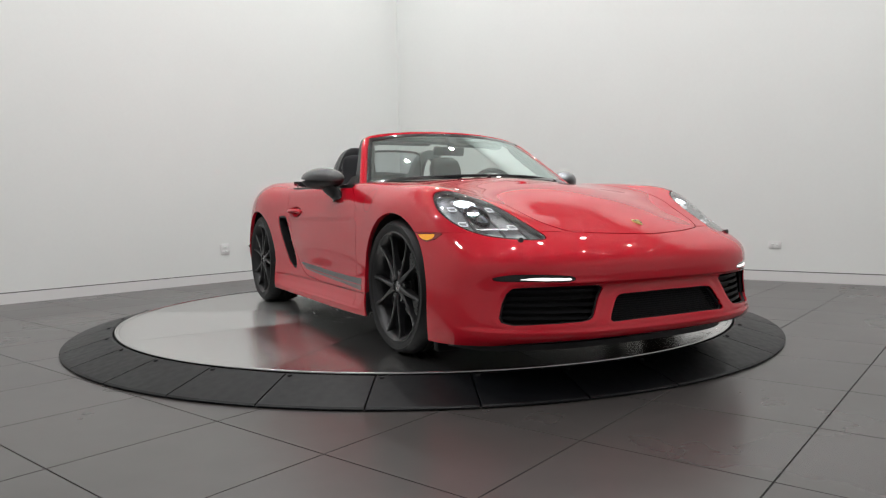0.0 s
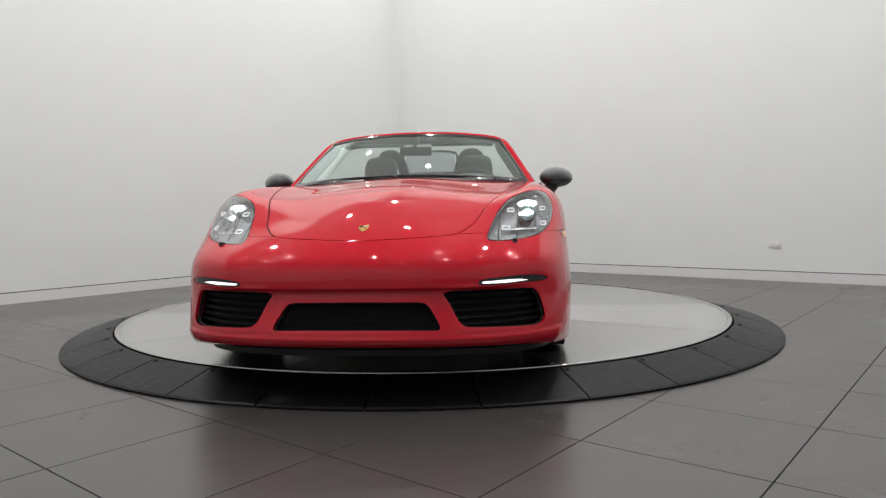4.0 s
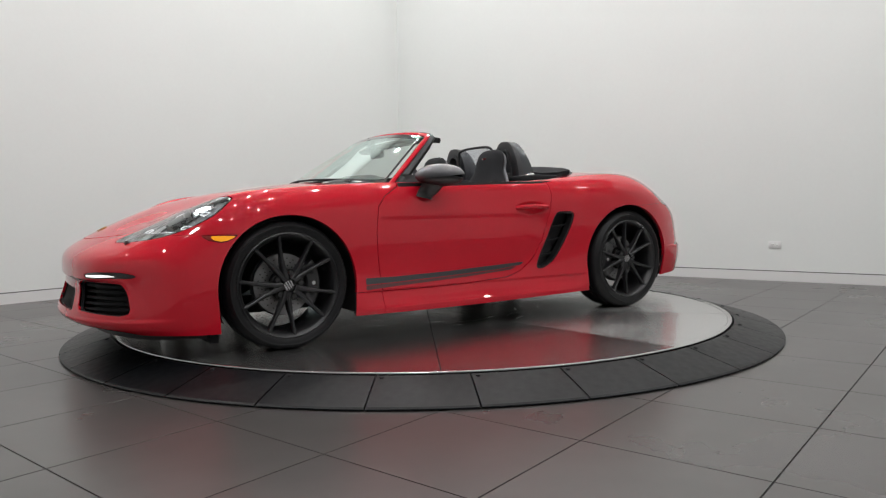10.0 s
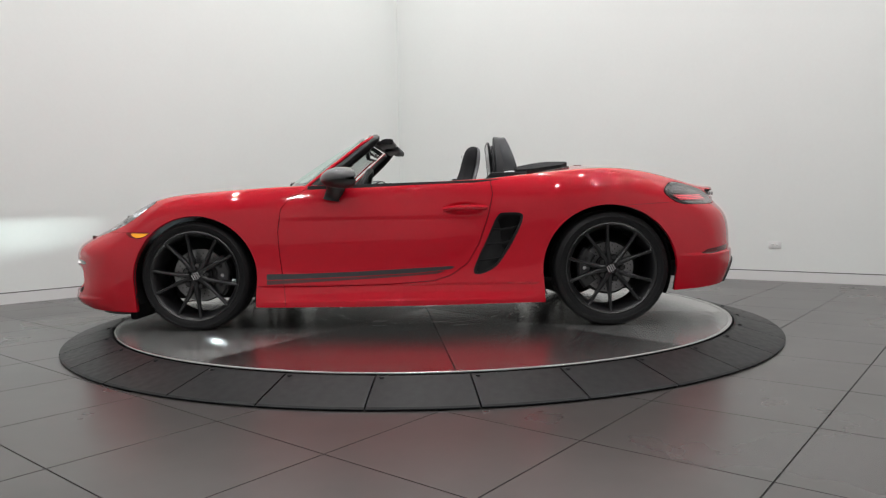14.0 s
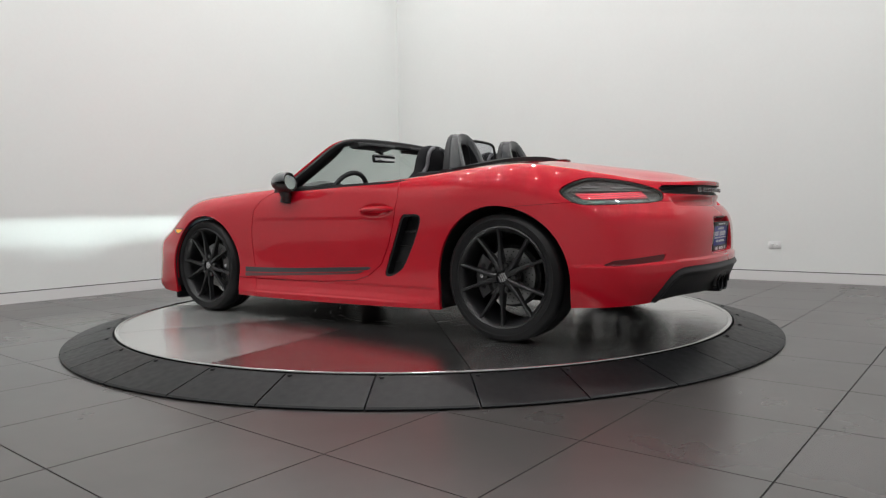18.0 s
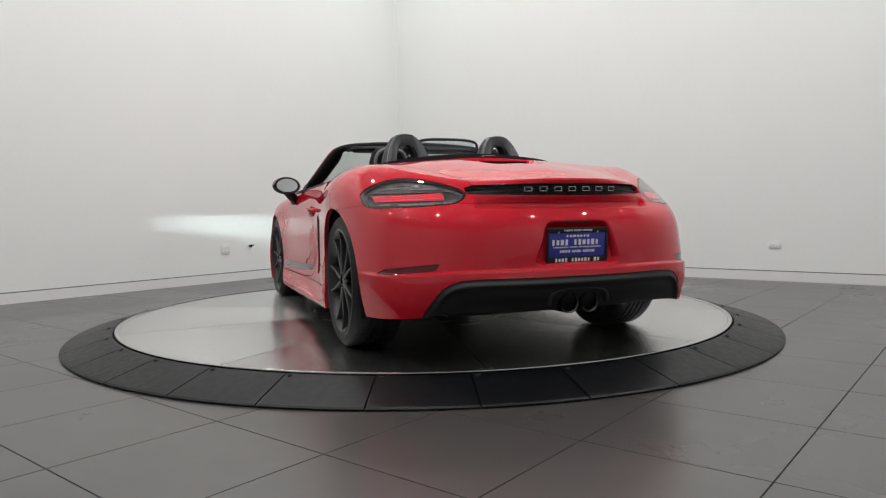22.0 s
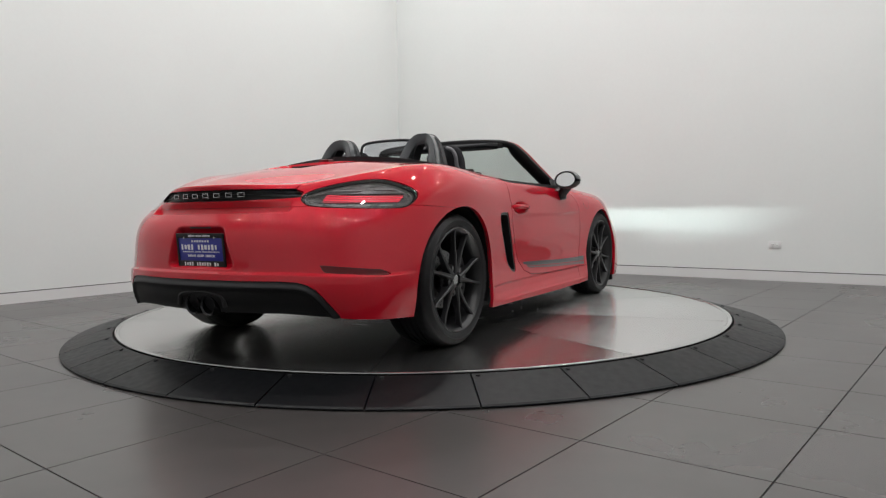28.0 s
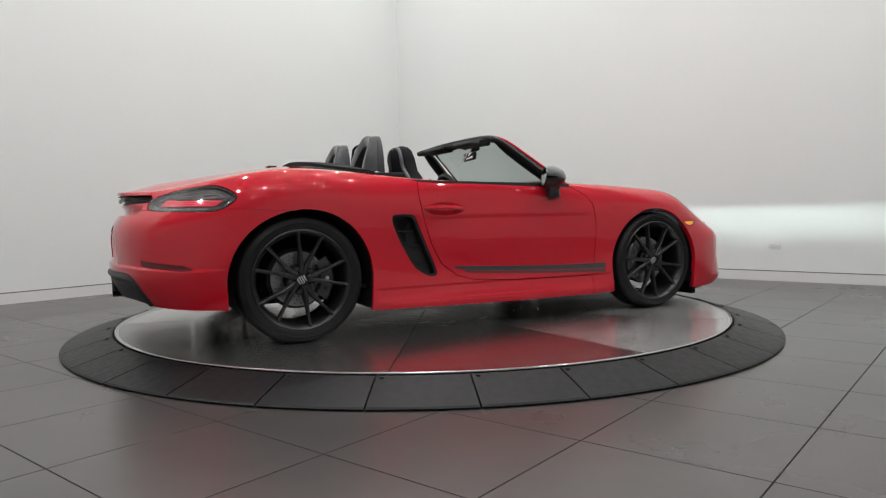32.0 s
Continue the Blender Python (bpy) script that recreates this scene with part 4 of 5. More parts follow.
def build_letters(band):
    """Plain bright bars where the maker's name stands."""
    for i in range(7):
        y = .215 - .0715 * i
        x = -2.086 + .19 * y * y * 1.7
        bm = bmesh.new()
        w, h, d = .038, .021, .006
        for e in (-1, 1):
            box(bm, 0, 0, e * (h / 2 - .0017), d, w, .0034, .001)
            box(bm, 0, e * (w / 2 - .0019), 0, d, .0038, h - .007, .001)
        part("bright_bar", bm, SILVER, band, "plain silver outline", Matrix.Translation((x + .008, y, .781)) @ Matrix.Rotation(-.62 * y, 4, "Z"))


def build_exhaust(car):
    for k in (-1, 1):
        b = bmesh.new()
        revolve(b, [(.041, -2.132), (.046, -2.135), (.048, -2.12), (.048, -1.93), (.040, -1.93), (.039, -2.13)], "Y", 36)
        tip = part("exhaust_tip", b, PIPE, car, "", pose(0, .051 * k, .276) @ Matrix.Rotation(-math.pi / 2, 4, "Z"))
        b = bmesh.new()
        bmesh.ops.create_circle(b, cap_ends=True, segments=24, radius=.041)
        part("pipe_core", b, DARK, tip, "", Matrix.Translation((0, -2.02, 0)) @ Matrix.Rotation(math.pi / 2, 4, "X"))
    bm = bmesh.new()
    path = spline([(-2.122, .150, .272), (-2.126, .135, .318), (-2.130, .07, .336), (-2.131, 0, .338), (-2.130, -.07, .336), (-2.126, -.135, .318), (-2.122, -.150, .272)], 40)
    sweep(bm, path, disc_section(.011, 8), (1, 0, 0))
    part("exhaust_surround", bm, BLACK, car)


def build_number_plate(car):
    m = Matrix.Translation((-2.115, .0, .5305)) @ Matrix.Rotation(math.radians(-4.5), 4, "Y")
    bm = bmesh.new()
    box(bm, 0, 0, 0, .006, .304, .152, .002)
    plate = part("number_plate", bm, BLUE, car, "blue dealer plate with white printed lines in a black frame", m)
    for y, z, w, h in ((0, .067, .312, .022), (0, -.064, .312, .028), (.150, 0, .012, .14), (-.150, 0, .012, .14)):
        bm = bmesh.new()
        box(bm, -.003, y, z, .008, w, h, .0015)
        part("frame_bar", bm, BLACK, plate)
    # printed lines as plain bars: (height, letter height, spans)
    lines = ((.0665, .009, .50, 23), (.0410, .010, .42, 7), (.0130, .026, .92, 12), (-.0085, .006, .84, 38), (-.0270, .012, .62, 23), (-.0650, .017, .80, 14))
    for z, h, span, n in lines:
        bm = bmesh.new()
        w = .29 * span / n
        for i in range(n):
            if n > 9 and i in (n // 3, n // 3 + 7):
                continue
            box(bm, 0, .29 * span * (.5 - (i + .5) / n), 0, .0012, w * (.46 + .24 * ((i * 7) % 5) / 4), h * (1, .82, .92)[i % 3])
        x = -.0036 if abs(z) < .05 else -.0074
        tagged(part("print_line", bm, WHITE, plate, "plain white printed bars", Matrix.Translation((x, 0, z)), smooth=False), kind="stuff")
    for y in (-.10, .10):
        bm = bmesh.new()
        rod(bm, (-.004, y, .058), (-.009, y, .058), .005)
        part("screw", bm, SILVER, plate)
    bm = bmesh.new()
    box(bm, 0, 0, 0, .012, .14, .014, .003)
    part("plate_lamp", bm, DARK, car, "", Matrix.Translation((-2.112, 0, .636)))


def build_handles(doors):
    for k, d in zip((1, -1), doors):
        bm = bmesh.new()
        path = spline([(-.255, .846 * k, .703), (-.31, .869 * k, .709), (-.39, .876 * k, .711), (-.46, .874 * k, .711), (-.508, .855 * k, .709)], 24)
        sweep(bm, path, disc_section(.019, 12, .80), scales=[.80 + .20 * math.sin(math.pi * i / 23) for i in range(24)])
        part("door_handle", bm, PAINT, d, "red pull handle")


def build_badge(bonnet):
    bm = bmesh.new()
    pts = spline([(-.021, .030), (0, .024), (.021, .030), (.026, .010), (.017, -.020), (0, -.036), (-.017, -.020), (-.026, .010)], 40, True)
    lo = [bm.verts.new((a, b, 0)) for a, b in pts]
    hi = [bm.verts.new((a * .93, b * .93, .004)) for a, b in pts]
    bm.faces.new(hi)
    for i in range(40):
        bm.faces.new((lo[i], lo[(i + 1) % 40], hi[(i + 1) % 40], hi[i]))
    m = Matrix.Translation((1.982, 0, .6265)) @ Matrix(((0, -.90, .43, 0), (1, 0, 0, 0), (0, .43, .90, 0), (0, 0, 0, 1))) @ Matrix.Scale(.82, 4)
    badge = part("badge", bm, GOLD, bonnet, "small gold shield badge", m)
    for a, b, w, h in ((-.011, .010, .016, .016), (.011, -.012, .012, .014)):
        bm = bmesh.new()
        box(bm, a, b, .0045, w, h, .0012)
        part("badge_field", bm, REDGLOSS, badge, "plain dark red field")


def build_under(car):
    """Floor pan, wheel housings and the chin under the nose."""
    bm = bmesh.new()
    for x0, x1, w, z in ((1.64, 1.96, .60, .18), (-.82, .83, .80, .195), (-2.0, -1.64, .58, .31), (.83, 1.64, .46, .20), (-1.64, -.82, .44, .22)):
        box(bm, (x0 + x1) / 2, 0, z, x1 - x0, 2 * w, .10)
    part("floor_pan", bm, DARK, car, "black flat underbody")
    for cx, cz, r, w0, w1 in ((1.232, .317, .374, .46, .862), (-1.213, .337, .381, .44, .855)):
        for k in (1, -1):
            bm = bmesh.new()
            arc = np.linspace(math.radians(-24), math.radians(204), 40)
            rows = [[bm.verts.new((cx + r * math.cos(a), k * y, cz + r * math.sin(a))) for y in (w0, w1)] for a in arc]
            for p, q in zip(rows, rows[1:]):
                bm.faces.new((p[0], p[1], q[1], q[0]))
            c = bm.verts.new((cx, k * w0, cz))
            for p, q in zip(rows, rows[1:]):
                bm.faces.new((c, p[0], q[0]))
            bmesh.ops.solidify(bm, geom=bm.faces[:], thickness=.004)
            part("wheel_housing", bm, DARK, car)
            if cx < 0:
                continue
            bm = bmesh.new()
            box(bm, cx + r + .012, k * .70, .128, .045, .30, .115, .010)
            part("air_deflector", bm, SLAT, car)
    bm = bmesh.new()
    path = [(x - .012, y, z - .010) for x, y, z in spline([(1.62, -.80, .118), (1.83, -.715, .118), (1.97, -.53, .122), (2.04, -.29, .126), (2.055, 0, .126), (2.04, .29, .126), (1.97, .53, .122), (1.83, .715, .118), (1.62, .80, .118)], 60)]
    sweep(bm, path, [(-.03, -.008), (.012, -.012), (.012, .012), (-.03, .012)])
    part("chin_spoiler", bm, BLACK, car, "black lip under the nose")


def sheet(bm, lower, upper, n, bulge, thick, m=10):
    """A curved sheet between two lines."""
    A, B = spline(lower, n), spline(upper, n)
    rows = []
    for i in range(n):
        a, b = Vector(A[i]), Vector(B[i])
        rows.append([bm.verts.new(a.lerp(b, j / m) + Vector((bulge, 0, bulge)) * 4 * (j / m) * (1 - j / m)) for j in range(m + 1)])
    for p, q in zip(rows, rows[1:]):
        for j in range(m):
            bm.faces.new((p[j], p[j + 1], q[j + 1], q[j]))
    bmesh.ops.recalc_face_normals(bm, faces=bm.faces)
    if thick:
        bmesh.ops.solidify(bm, geom=bm.faces[:], thickness=thick)
    return bm


def mirrored(points):
    """The left half of a line, made whole."""
    return list(points) + [(x, -y, z) for x, y, z in reversed(points) if abs(y) > 1e-6]


def build_screen(car):
    low = [(.605, .728, .850), (.69, .60, .862), (.755, .42, .875), (.79, .21, .884), (.80, 0, .887)]
    high = [(.235, .556, 1.150), (.265, .42, 1.172), (.29, .28, 1.184), (.305, .14, 1.190), (.31, 0, 1.192)]
    bm = bmesh.new()
    sheet(bm, mirrored(low), mirrored(high), 48, .006, 0, 12)
    ws = part("windscreen", bm, SCREEN, car, "raked clear windscreen")
    ws.visible_shadow = False
    # dark band round the glass
    bm = bmesh.new()
    A = mirrored(high)
    B = [(x + .026, y, z - .019) for x, y, z in A]
    sheet(bm, B, A, 48, 0.001, 0, 2)
    part("shade_band", bm, GLOSS, ws, "black band along the glass top", Matrix.Translation((.006, 0, .004)))
    C = mirrored(low)
    D = [(x - .024, y * .997, z + .018) for x, y, z in C]
    bm = bmesh.new()
    sheet(bm, C, D, 48, 0.001, 0, 2)
    part("cowl_band", bm, GLOSS, ws, "black band along the glass foot", Matrix.Translation((.004, 0, .003)))
    for k in (1, -1):
        bm = bmesh.new()
        A = [(.605, .728 * k, .850), (.42, .642 * k, 1.002), (.235, .556 * k, 1.150)]
        B = [(.611, .714 * k, .852), (.427, .629 * k, 1.005), (.243, .542 * k, 1.152)]
        sheet(bm, A, B, 16, 0.001, 0, 2)
        part("edge_band", bm, GLOSS, ws, "black band along the glass edge", Matrix.Translation((.007, 0, .005)))
    # red frame outside, black trim inside
    half = [(.632, .762, .812), (.575, .744, .852), (.410, .667, .989), (.260, .594, 1.112), (.203, .545, 1.156), (.215, .46, 1.178), (.245, .28, 1.194), (.262, .12, 1.200), (.265, 0, 1.201)]
    path = spline(mirrored(half), 110)
    bm = bmesh.new()
    slim = [.62 if abs(q[1]) < .50 else .62 + .26 * min(1, (abs(q[1]) - .50) / .08) for q in path]
    sweep(bm, path, disc_section(.0235, 12, .66), up=(.55, 0, .83), scales=slim)
    part("screen_frame", bm, PAINT, car, "red windscreen frame")
    inner = [(x - .022, y * .985, z - .010) for x, y, z in half]
    inner[:4] = (.55, .735, .82), (.51, .712, .862), (.365, .636, .985), (.235, .570, 1.098)
    bm = bmesh.new()
    line = spline(mirrored(inner), 110)
    wide = [1 + .60 * ease((abs(q[1]) - .53) / .05) for q in line]
    sweep(bm, line, disc_section(.032, 12, .66), up=(.55, 0, .83), scales=wide)
    part("frame_trim", bm, BLACK, car, "black inner trim of the screen frame")
    # roof latch rail and visors
    bm = bmesh.new()
    rail = [(.115, .50, 1.146), (.135, .30, 1.162), (.15, 0, 1.168)]
    sweep(bm, spline(mirrored(rail), 40), [(-.032, -.010), (-.020, -.020), (.040, -.022), (.048, -.008), (.045, .010), (.0, .014), (-.026, .006)])
    part("header_rail", bm, BLACK, car)
    for k in (1, -1):
        bm = bmesh.new()
        box(bm, .012, 0, 0, .105, .36, .024, .010)
        part("sun_visor", bm, LEATHER, car, "", Matrix.Translation((.118, .27 * k, 1.148)) @ Matrix.Rotation(math.radians(12), 4, "Y"))
        # quarter trim between frame and door
        bm = bmesh.new()
        vs = [bm.verts.new(p) for p in ((.56, .772 * k, .846), (.37, .775 * k, .852), (.40, .742 * k, .905), (.50, .738 * k, .912))]
        bm.faces.new(vs)
        bmesh.ops.solidify(bm, geom=bm.faces[:], thickness=.012)
        part("mirror_triangle", bm, BLACK, car)
    # inner mirror
    tilt = Matrix.Translation((.262, 0, 1.088)) @ Matrix.Rotation(math.radians(8), 4, "Y") @ Matrix.Rotation(math.radians(-8), 4, "Z")
    bm = bmesh.new()
    box(bm, .006, 0, 0, .028, .215, .060, .013)
    im = part("inner_mirror", bm, BLACK, car, "black interior mirror", tilt)
    bm = bmesh.new()
    box(bm, -.0095, 0, 0, .004, .196, .044, .0015)
    part("mirror_glass", bm, MIRROR, im)
    bm = bmesh.new()
    rod(bm, (.012, 0, .02), (.035, 0, .075), .013)
    rod(bm, (.020, 0, .070), (.060, 0, .086), .035, 16, .03)
    part("mirror_stem", bm, BLACK, im)
    # wipers
    for y0, y1, k in ((.52, -.05, 0), (-.05, -.58, 1)):
        bm = bmesh.new()
        line = [(.80 - .42 * y * y + .012, y, .900 - .06 * y * y) for y in np.linspace(y0, y1, 14)]
        sweep(bm, line, disc_section(.006, 8))
        rod(bm, line[0], (line[0][0] + .03, line[0][1], line[0][2] - .012), .008)
        part("wiper", bm, BLACK, car, "black parked wiper")


def build_mirrors(car):
    for k in (1, -1):
        at = Vector((.340, .905 * k, .892))
        swept = Matrix.Rotation(math.radians(180 - 33) * k, 4, "Z")

        def pod(grow, upper=None):
            bm = bmesh.new()
            bmesh.ops.create_uvsphere(bm, u_segments=48, v_segments=28, radius=1, matrix=swept @ Matrix.Diagonal((.146 * grow, .088 * grow, .068 * grow, 1)))
            for v in bm.verts:
                if v.co.z < 0:
                    v.co.z *= .90
            if upper is not None:
                bmesh.ops.bisect_plane(bm, geom=bm.verts[:] + bm.edges[:] + bm.faces[:], plane_co=(0, 0, -.004), plane_no=(-.10, 0, -1 if upper else 1), clear_outer=True)
            cut = bmesh.ops.bisect_plane(bm, geom=bm.verts[:] + bm.edges[:] + bm.faces[:], plane_co=(-.052, 0, 0), plane_no=(-1, -.48 * k, .14), clear_outer=True)
            return bm, [e for e in cut["geom_cut"] if isinstance(e, bmesh.types.BMEdge)]
        low, _ = pod(.985, False)
        cap, _ = pod(1.0, True)
        for bm in (low, cap):
            bmesh.ops.solidify(bm, geom=bm.faces[:], thickness=.005)
        ob = part("door_mirror", low, BLACK, car, "black door mirror with a dark grey cap", Matrix.Translation(at))
        part("mirror_cap", cap, GREYSHELL, ob, "glossy dark grey cap")
        bm, edges = pod(.86)
        fill = bmesh.ops.edgenet_fill(bm, edges=edges)["faces"]
        bmesh.ops.delete(bm, geom=[f for f in bm.faces if f not in set(fill)], context="FACES")
        for v in bm.verts:
            v.co.x += .003
        part("mirror_glass", bm, MIRROR, ob, "mirror glass", smooth=False)
        bm = bmesh.new()
        arm = spline([(.072, -.070 * k, -.122), (.068, -.066 * k, -.105), (.056, -.054 * k, -.083), (.044, -.034 * k, -.060), (.034, -.016 * k, -.035), (.026, -.004 * k, -.015)], 18)
        sweep(bm, arm, disc_section(.050, 14, .62), up=(0, 1, .2), scales=[1.05, 1.0, .96, .94, .94, .95, .97, 1.0, 1.03, 1.06, 1.1, 1.13, 1.16, 1.18, 1.2, 1.2, 1.2, 1.15])
        part("mirror_arm", bm, BLACK, ob)


def build_seat(car, y):
    def form(name, rings, n, mat_, label=""):
        """A padded body from rounded cross-sections: (centre, half depth, half width) going up."""
        bm = bmesh.new()
        loops = []
        for (cx, cz), dx, wy in rings:
            loops.append([bm.verts.new((cx + dx * math.copysign(abs(math.cos(a)) ** .6, math.cos(a)), y + wy * math.copysign(abs(math.sin(a)) ** .6, math.sin(a)), cz)) for a in np.linspace(0, 2 * math.pi, n, endpoint=False)])
        for p, q in zip(loops, loops[1:]):
            for i in range(n):
                bm.faces.new((p[i], p[(i + 1) % n], q[(i + 1) % n], q[i]))
        bm.faces.new(loops[0][::-1]), bm.faces.new(loops[-1])
        bmesh.ops.recalc_face_normals(bm, faces=bm.faces)
        return part(name, bm, mat_, car, label, angle=60)
    back = form("seat", [((-.27, .42), .06, .20), ((-.30, .55), .07, .25), ((-.335, .70), .07, .25), ((-.37, .82), .065, .22), ((-.395, .90), .06, .17), ((-.41, .95), .055, .125), ((-.425, 1.02), .052, .125), ((-.437, 1.075), .045, .112), ((-.443, 1.10), .03, .085), ((-.445, 1.108), .012, .05)], 28, CLOTH, "black sports seat backrest with one-piece headrest")
    bm = bmesh.new()
    box(bm, 0, y, .36, .52, .46, .16, .05)
    part("cushion", bm, LEATHER, back, "", Matrix.Translation((-.02, 0, 0)))
    for k in (-1, 1):
        bm = bmesh.new()
        path = spline([(-.245, y + .19 * k, .46), (-.255, y + .225 * k, .60), (-.29, y + .225 * k, .74), (-.335, y + .17 * k, .88)], 20)
        sweep(bm, path, disc_section(.040, 12), up=(1, 0, 0), scales=[.8 + .25 * math.sin(math.pi * i / 19) for i in range(20)])
        part("bolster", bm, CLOTH, back)
    for k in (-1, 1):
        bm = bmesh.new()
        path = spline([(-.405, y + .225 * k, .74), (-.43, y + .195 * k, .83), (-.452, y + .145 * k, .91), (-.468, y + .104 * k, .97), (-.478, y + .100 * k, 1.03), (-.478, y + .075 * k, 1.075), (-.472, y + .03 * k, 1.094)], 26)
        sweep(bm, path, disc_section(.012, 10), up=(1, 0, 0))
        part("back_piping", bm, GREYTRIM, back, "light grey edge of the seat back")
    bm = bmesh.new()
    box(bm, -.366, y, 1.045, .003, .045, .013, .001, Matrix.Translation((-.006, 0, 0)))
    part("stitched_mark", bm, REDGLOSS, back, "small red stitched bar")
    return back


def build_cockpit(car, whole):
    # tub
    bm = bmesh.new()
    box(bm, -.10, 0, .27, 1.75, 1.50, .02)
    box(bm, -.78, 0, .60, .04, 1.46, .66)
    box(bm, .72, 0, .56, .04, 1.30, .50)
    part("tub", bm, CLOTH, car, "black carpeted cabin tub")
    for k in (1, -1):
        bm = bmesh.new()
        path = spline([(.55, .745 * k, .60), (.2, .755 * k, .60), (-.4, .755 * k, .61), (-.72, .735 * k, .62)], 30)
        sweep(bm, path, [(-.035, -.33), (.03, -.33), (.022, .225), (-.02, .235)] if k > 0 else [(-.03, -.33), (.035, -.33), (.02, .235), (-.022, .225)])
        card = part("door_card", bm, LEATHER, car, "black inner door panel")
        bm = bmesh.new()
        path = spline([(.56, .787 * k, .847), (.2, .800 * k, .853), (-.2, .803 * k, .860), (-.53, .798 * k, .867), (-.72, .748 * k, .882)], 40)
        sweep(bm, path, [(-.018, -.014), (.006, -.014), (.004, .004), (-.014, .008)] if k < 0 else [(-.006, -.014), (.018, -.014), (.014, .008), (-.004, .004)])
        part("belt_seal", bm, BLACK, car, "black seal along the door top")
        build_seat(car, .36 * k)
    # dashboard and cowl
    bm = bmesh.new()
    prof = [(.80, .868), (.66, .880), (.52, .890), (.44, .875), (.42, .80), (.46, .70), (.60, .60), (.80, .60)]
    cols = []
    for y in np.linspace(-.69, .69, 25):
        hump = .035 * math.exp(-((y - .36) / .16) ** 2)
        cols.append([bm.verts.new((min(x, .79 - .40 * y * y), y, z + (hump if j in (1, 2, 3) else 0))) for j, (x, z) in enumerate(prof)])
    for p, q in zip(cols, cols[1:]):
        for j in range(len(prof)):
            l = (j + 1) % len(prof)
            bm.faces.new((p[j], p[l], q[l], q[j]))
    bm.faces.new(cols[0]), bm.faces.new(cols[-1][::-1])
    bmesh.ops.recalc_face_normals(bm, faces=bm.faces)
    part("dashboard", bm, LEATHER, car, "black leather dashboard")
    # cowl under the wipers
    bm = bmesh.new()
    A = mirrored([(.56, .755, .840), (.675, .665, .846), (.785, .48, .862), (.835, .25, .873), (.85, 0, .877)])
    B = mirrored([(.56, .715, .846), (.66, .60, .852), (.745, .42, .866), (.78, .21, .876), (.79, 0, .879)])
    sheet(bm, A, B, 48, 0, .004, 2)
    part("cowl", bm, BLACK, car, "black plastic cowl under the wipers")
    # steering wheel, left-hand drive
    m = Matrix.Translation((.30, .36, .80)) @ Matrix.Rotation(math.radians(68), 4, "Y")
    bm = bmesh.new()
    sweep(bm, [(.182 * math.cos(a), .182 * math.sin(a), 0) for a in np.linspace(0, 2 * math.pi, 49)], disc_section(.017, 10), caps=False)
    sw = part("steering_wheel", bm, LEATHER, car, "black leather steering wheel", m)
    bm = bmesh.new()
    box(bm, 0, 0, .012, .11, .12, .045, .02)
    part("airbag_pad", bm, LEATHER, sw)
    for a in (0, 90, 180, 270):
        if a == 180:
            continue
        bm = bmesh.new()
        rod(bm, (.05 * math.cos(radians(a)), .05 * math.sin(radians(a)), .005), (.178 * math.cos(radians(a)), .178 * math.sin(radians(a)), .0), .016, 8, .011)
        part("spoke", bm, SATIN, sw)
    bm = bmesh.new()
    rod(bm, (.31, .36, .80), (.50, .36, .75), .035)
    part("steering_column", bm, BLACK, car)
    # centre console, lever
    bm = bmesh.new()
    box(bm, .08, 0, .43, 1.0, .22, .22, .04)
    part("console", bm, LEATHER, car)
    bm = bmesh.new()
    rod(bm, (.12, 0, .52), (.10, 0, .63), .014)
    bmesh.ops.create_uvsphere(bm, u_segments=16, v_segments=10, radius=.026, matrix=Matrix.Translation((.10, 0, .64)))
    part("gear_lever", bm, BLACK, car)
    # roll-over hoops
    for k, front_pad in ((1, False), (1, True), (-1, False), (-1, True)):
        bm = bmesh.new()
        n, rings = 41, []
        for i in range(n):
            a = math.pi * i / (n - 1)
            up = math.sin(a)
            yy = .317 + .087 * math.copysign(abs(math.cos(a)) ** .62, math.cos(a)) + (.034 * math.copysign(1, math.cos(a)) * (1 - up) ** 1.5)
            zz = .895 + .250 * up ** .62
            d = Vector((0, math.cos(a) * .9 + .0, up ** .5)).normalized()
            x0, x1 = -.582 - .012 * (1 - up), -.652 - .080 * (1 - up)
            xm = x0 + (x1 - x0) * .34
            x0, x1 = (x0, xm) if front_pad else (xm - .001, x1)
            t = .0285 + .004 * (1 - up) + (.0015 if front_pad else 0)
            loop = []
            for s, f in ((-1, 0), (-.7, -.12), (.7, -.12), (1, 0), (1, 1), (.6, 1.06), (-.6, 1.06), (-1, 1)):
                x = x0 + (x1 - x0) * f
                loop.append(bm.verts.new((x, k * (yy + d.y * t * s), zz + d.z * t * s)))
            rings.append(loop)
        for p, q in zip(rings, rings[1:]):
            for j in range(8):
                bm.faces.new((p[j], p[(j + 1) % 8], q[(j + 1) % 8], q[j]))
        bm.faces.new(rings[0]), bm.faces.new(rings[-1])
        bmesh.ops.recalc_face_normals(bm, faces=bm.faces)
        if front_pad:
            part("hoop_pad", bm, LEATHER, hoop, "black padded front of the hoop", angle=50)
            continue
        hoop = part("roll_hoop", bm, GREYSHELL, car, "glossy dark grey roll-over hoop", angle=50)
        # padding inside the hoop
        bm = bmesh.new()
        rings = []
        for i in range(n):
            a = math.pi * i / (n - 1)
            up = math.sin(a)
            yy = .317 + .060 * math.copysign(abs(math.cos(a)) ** .62, math.cos(a)) + .028 * math.copysign(1, math.cos(a)) * (1 - up) ** 1.5
            zz = .90 + .214 * up ** .62
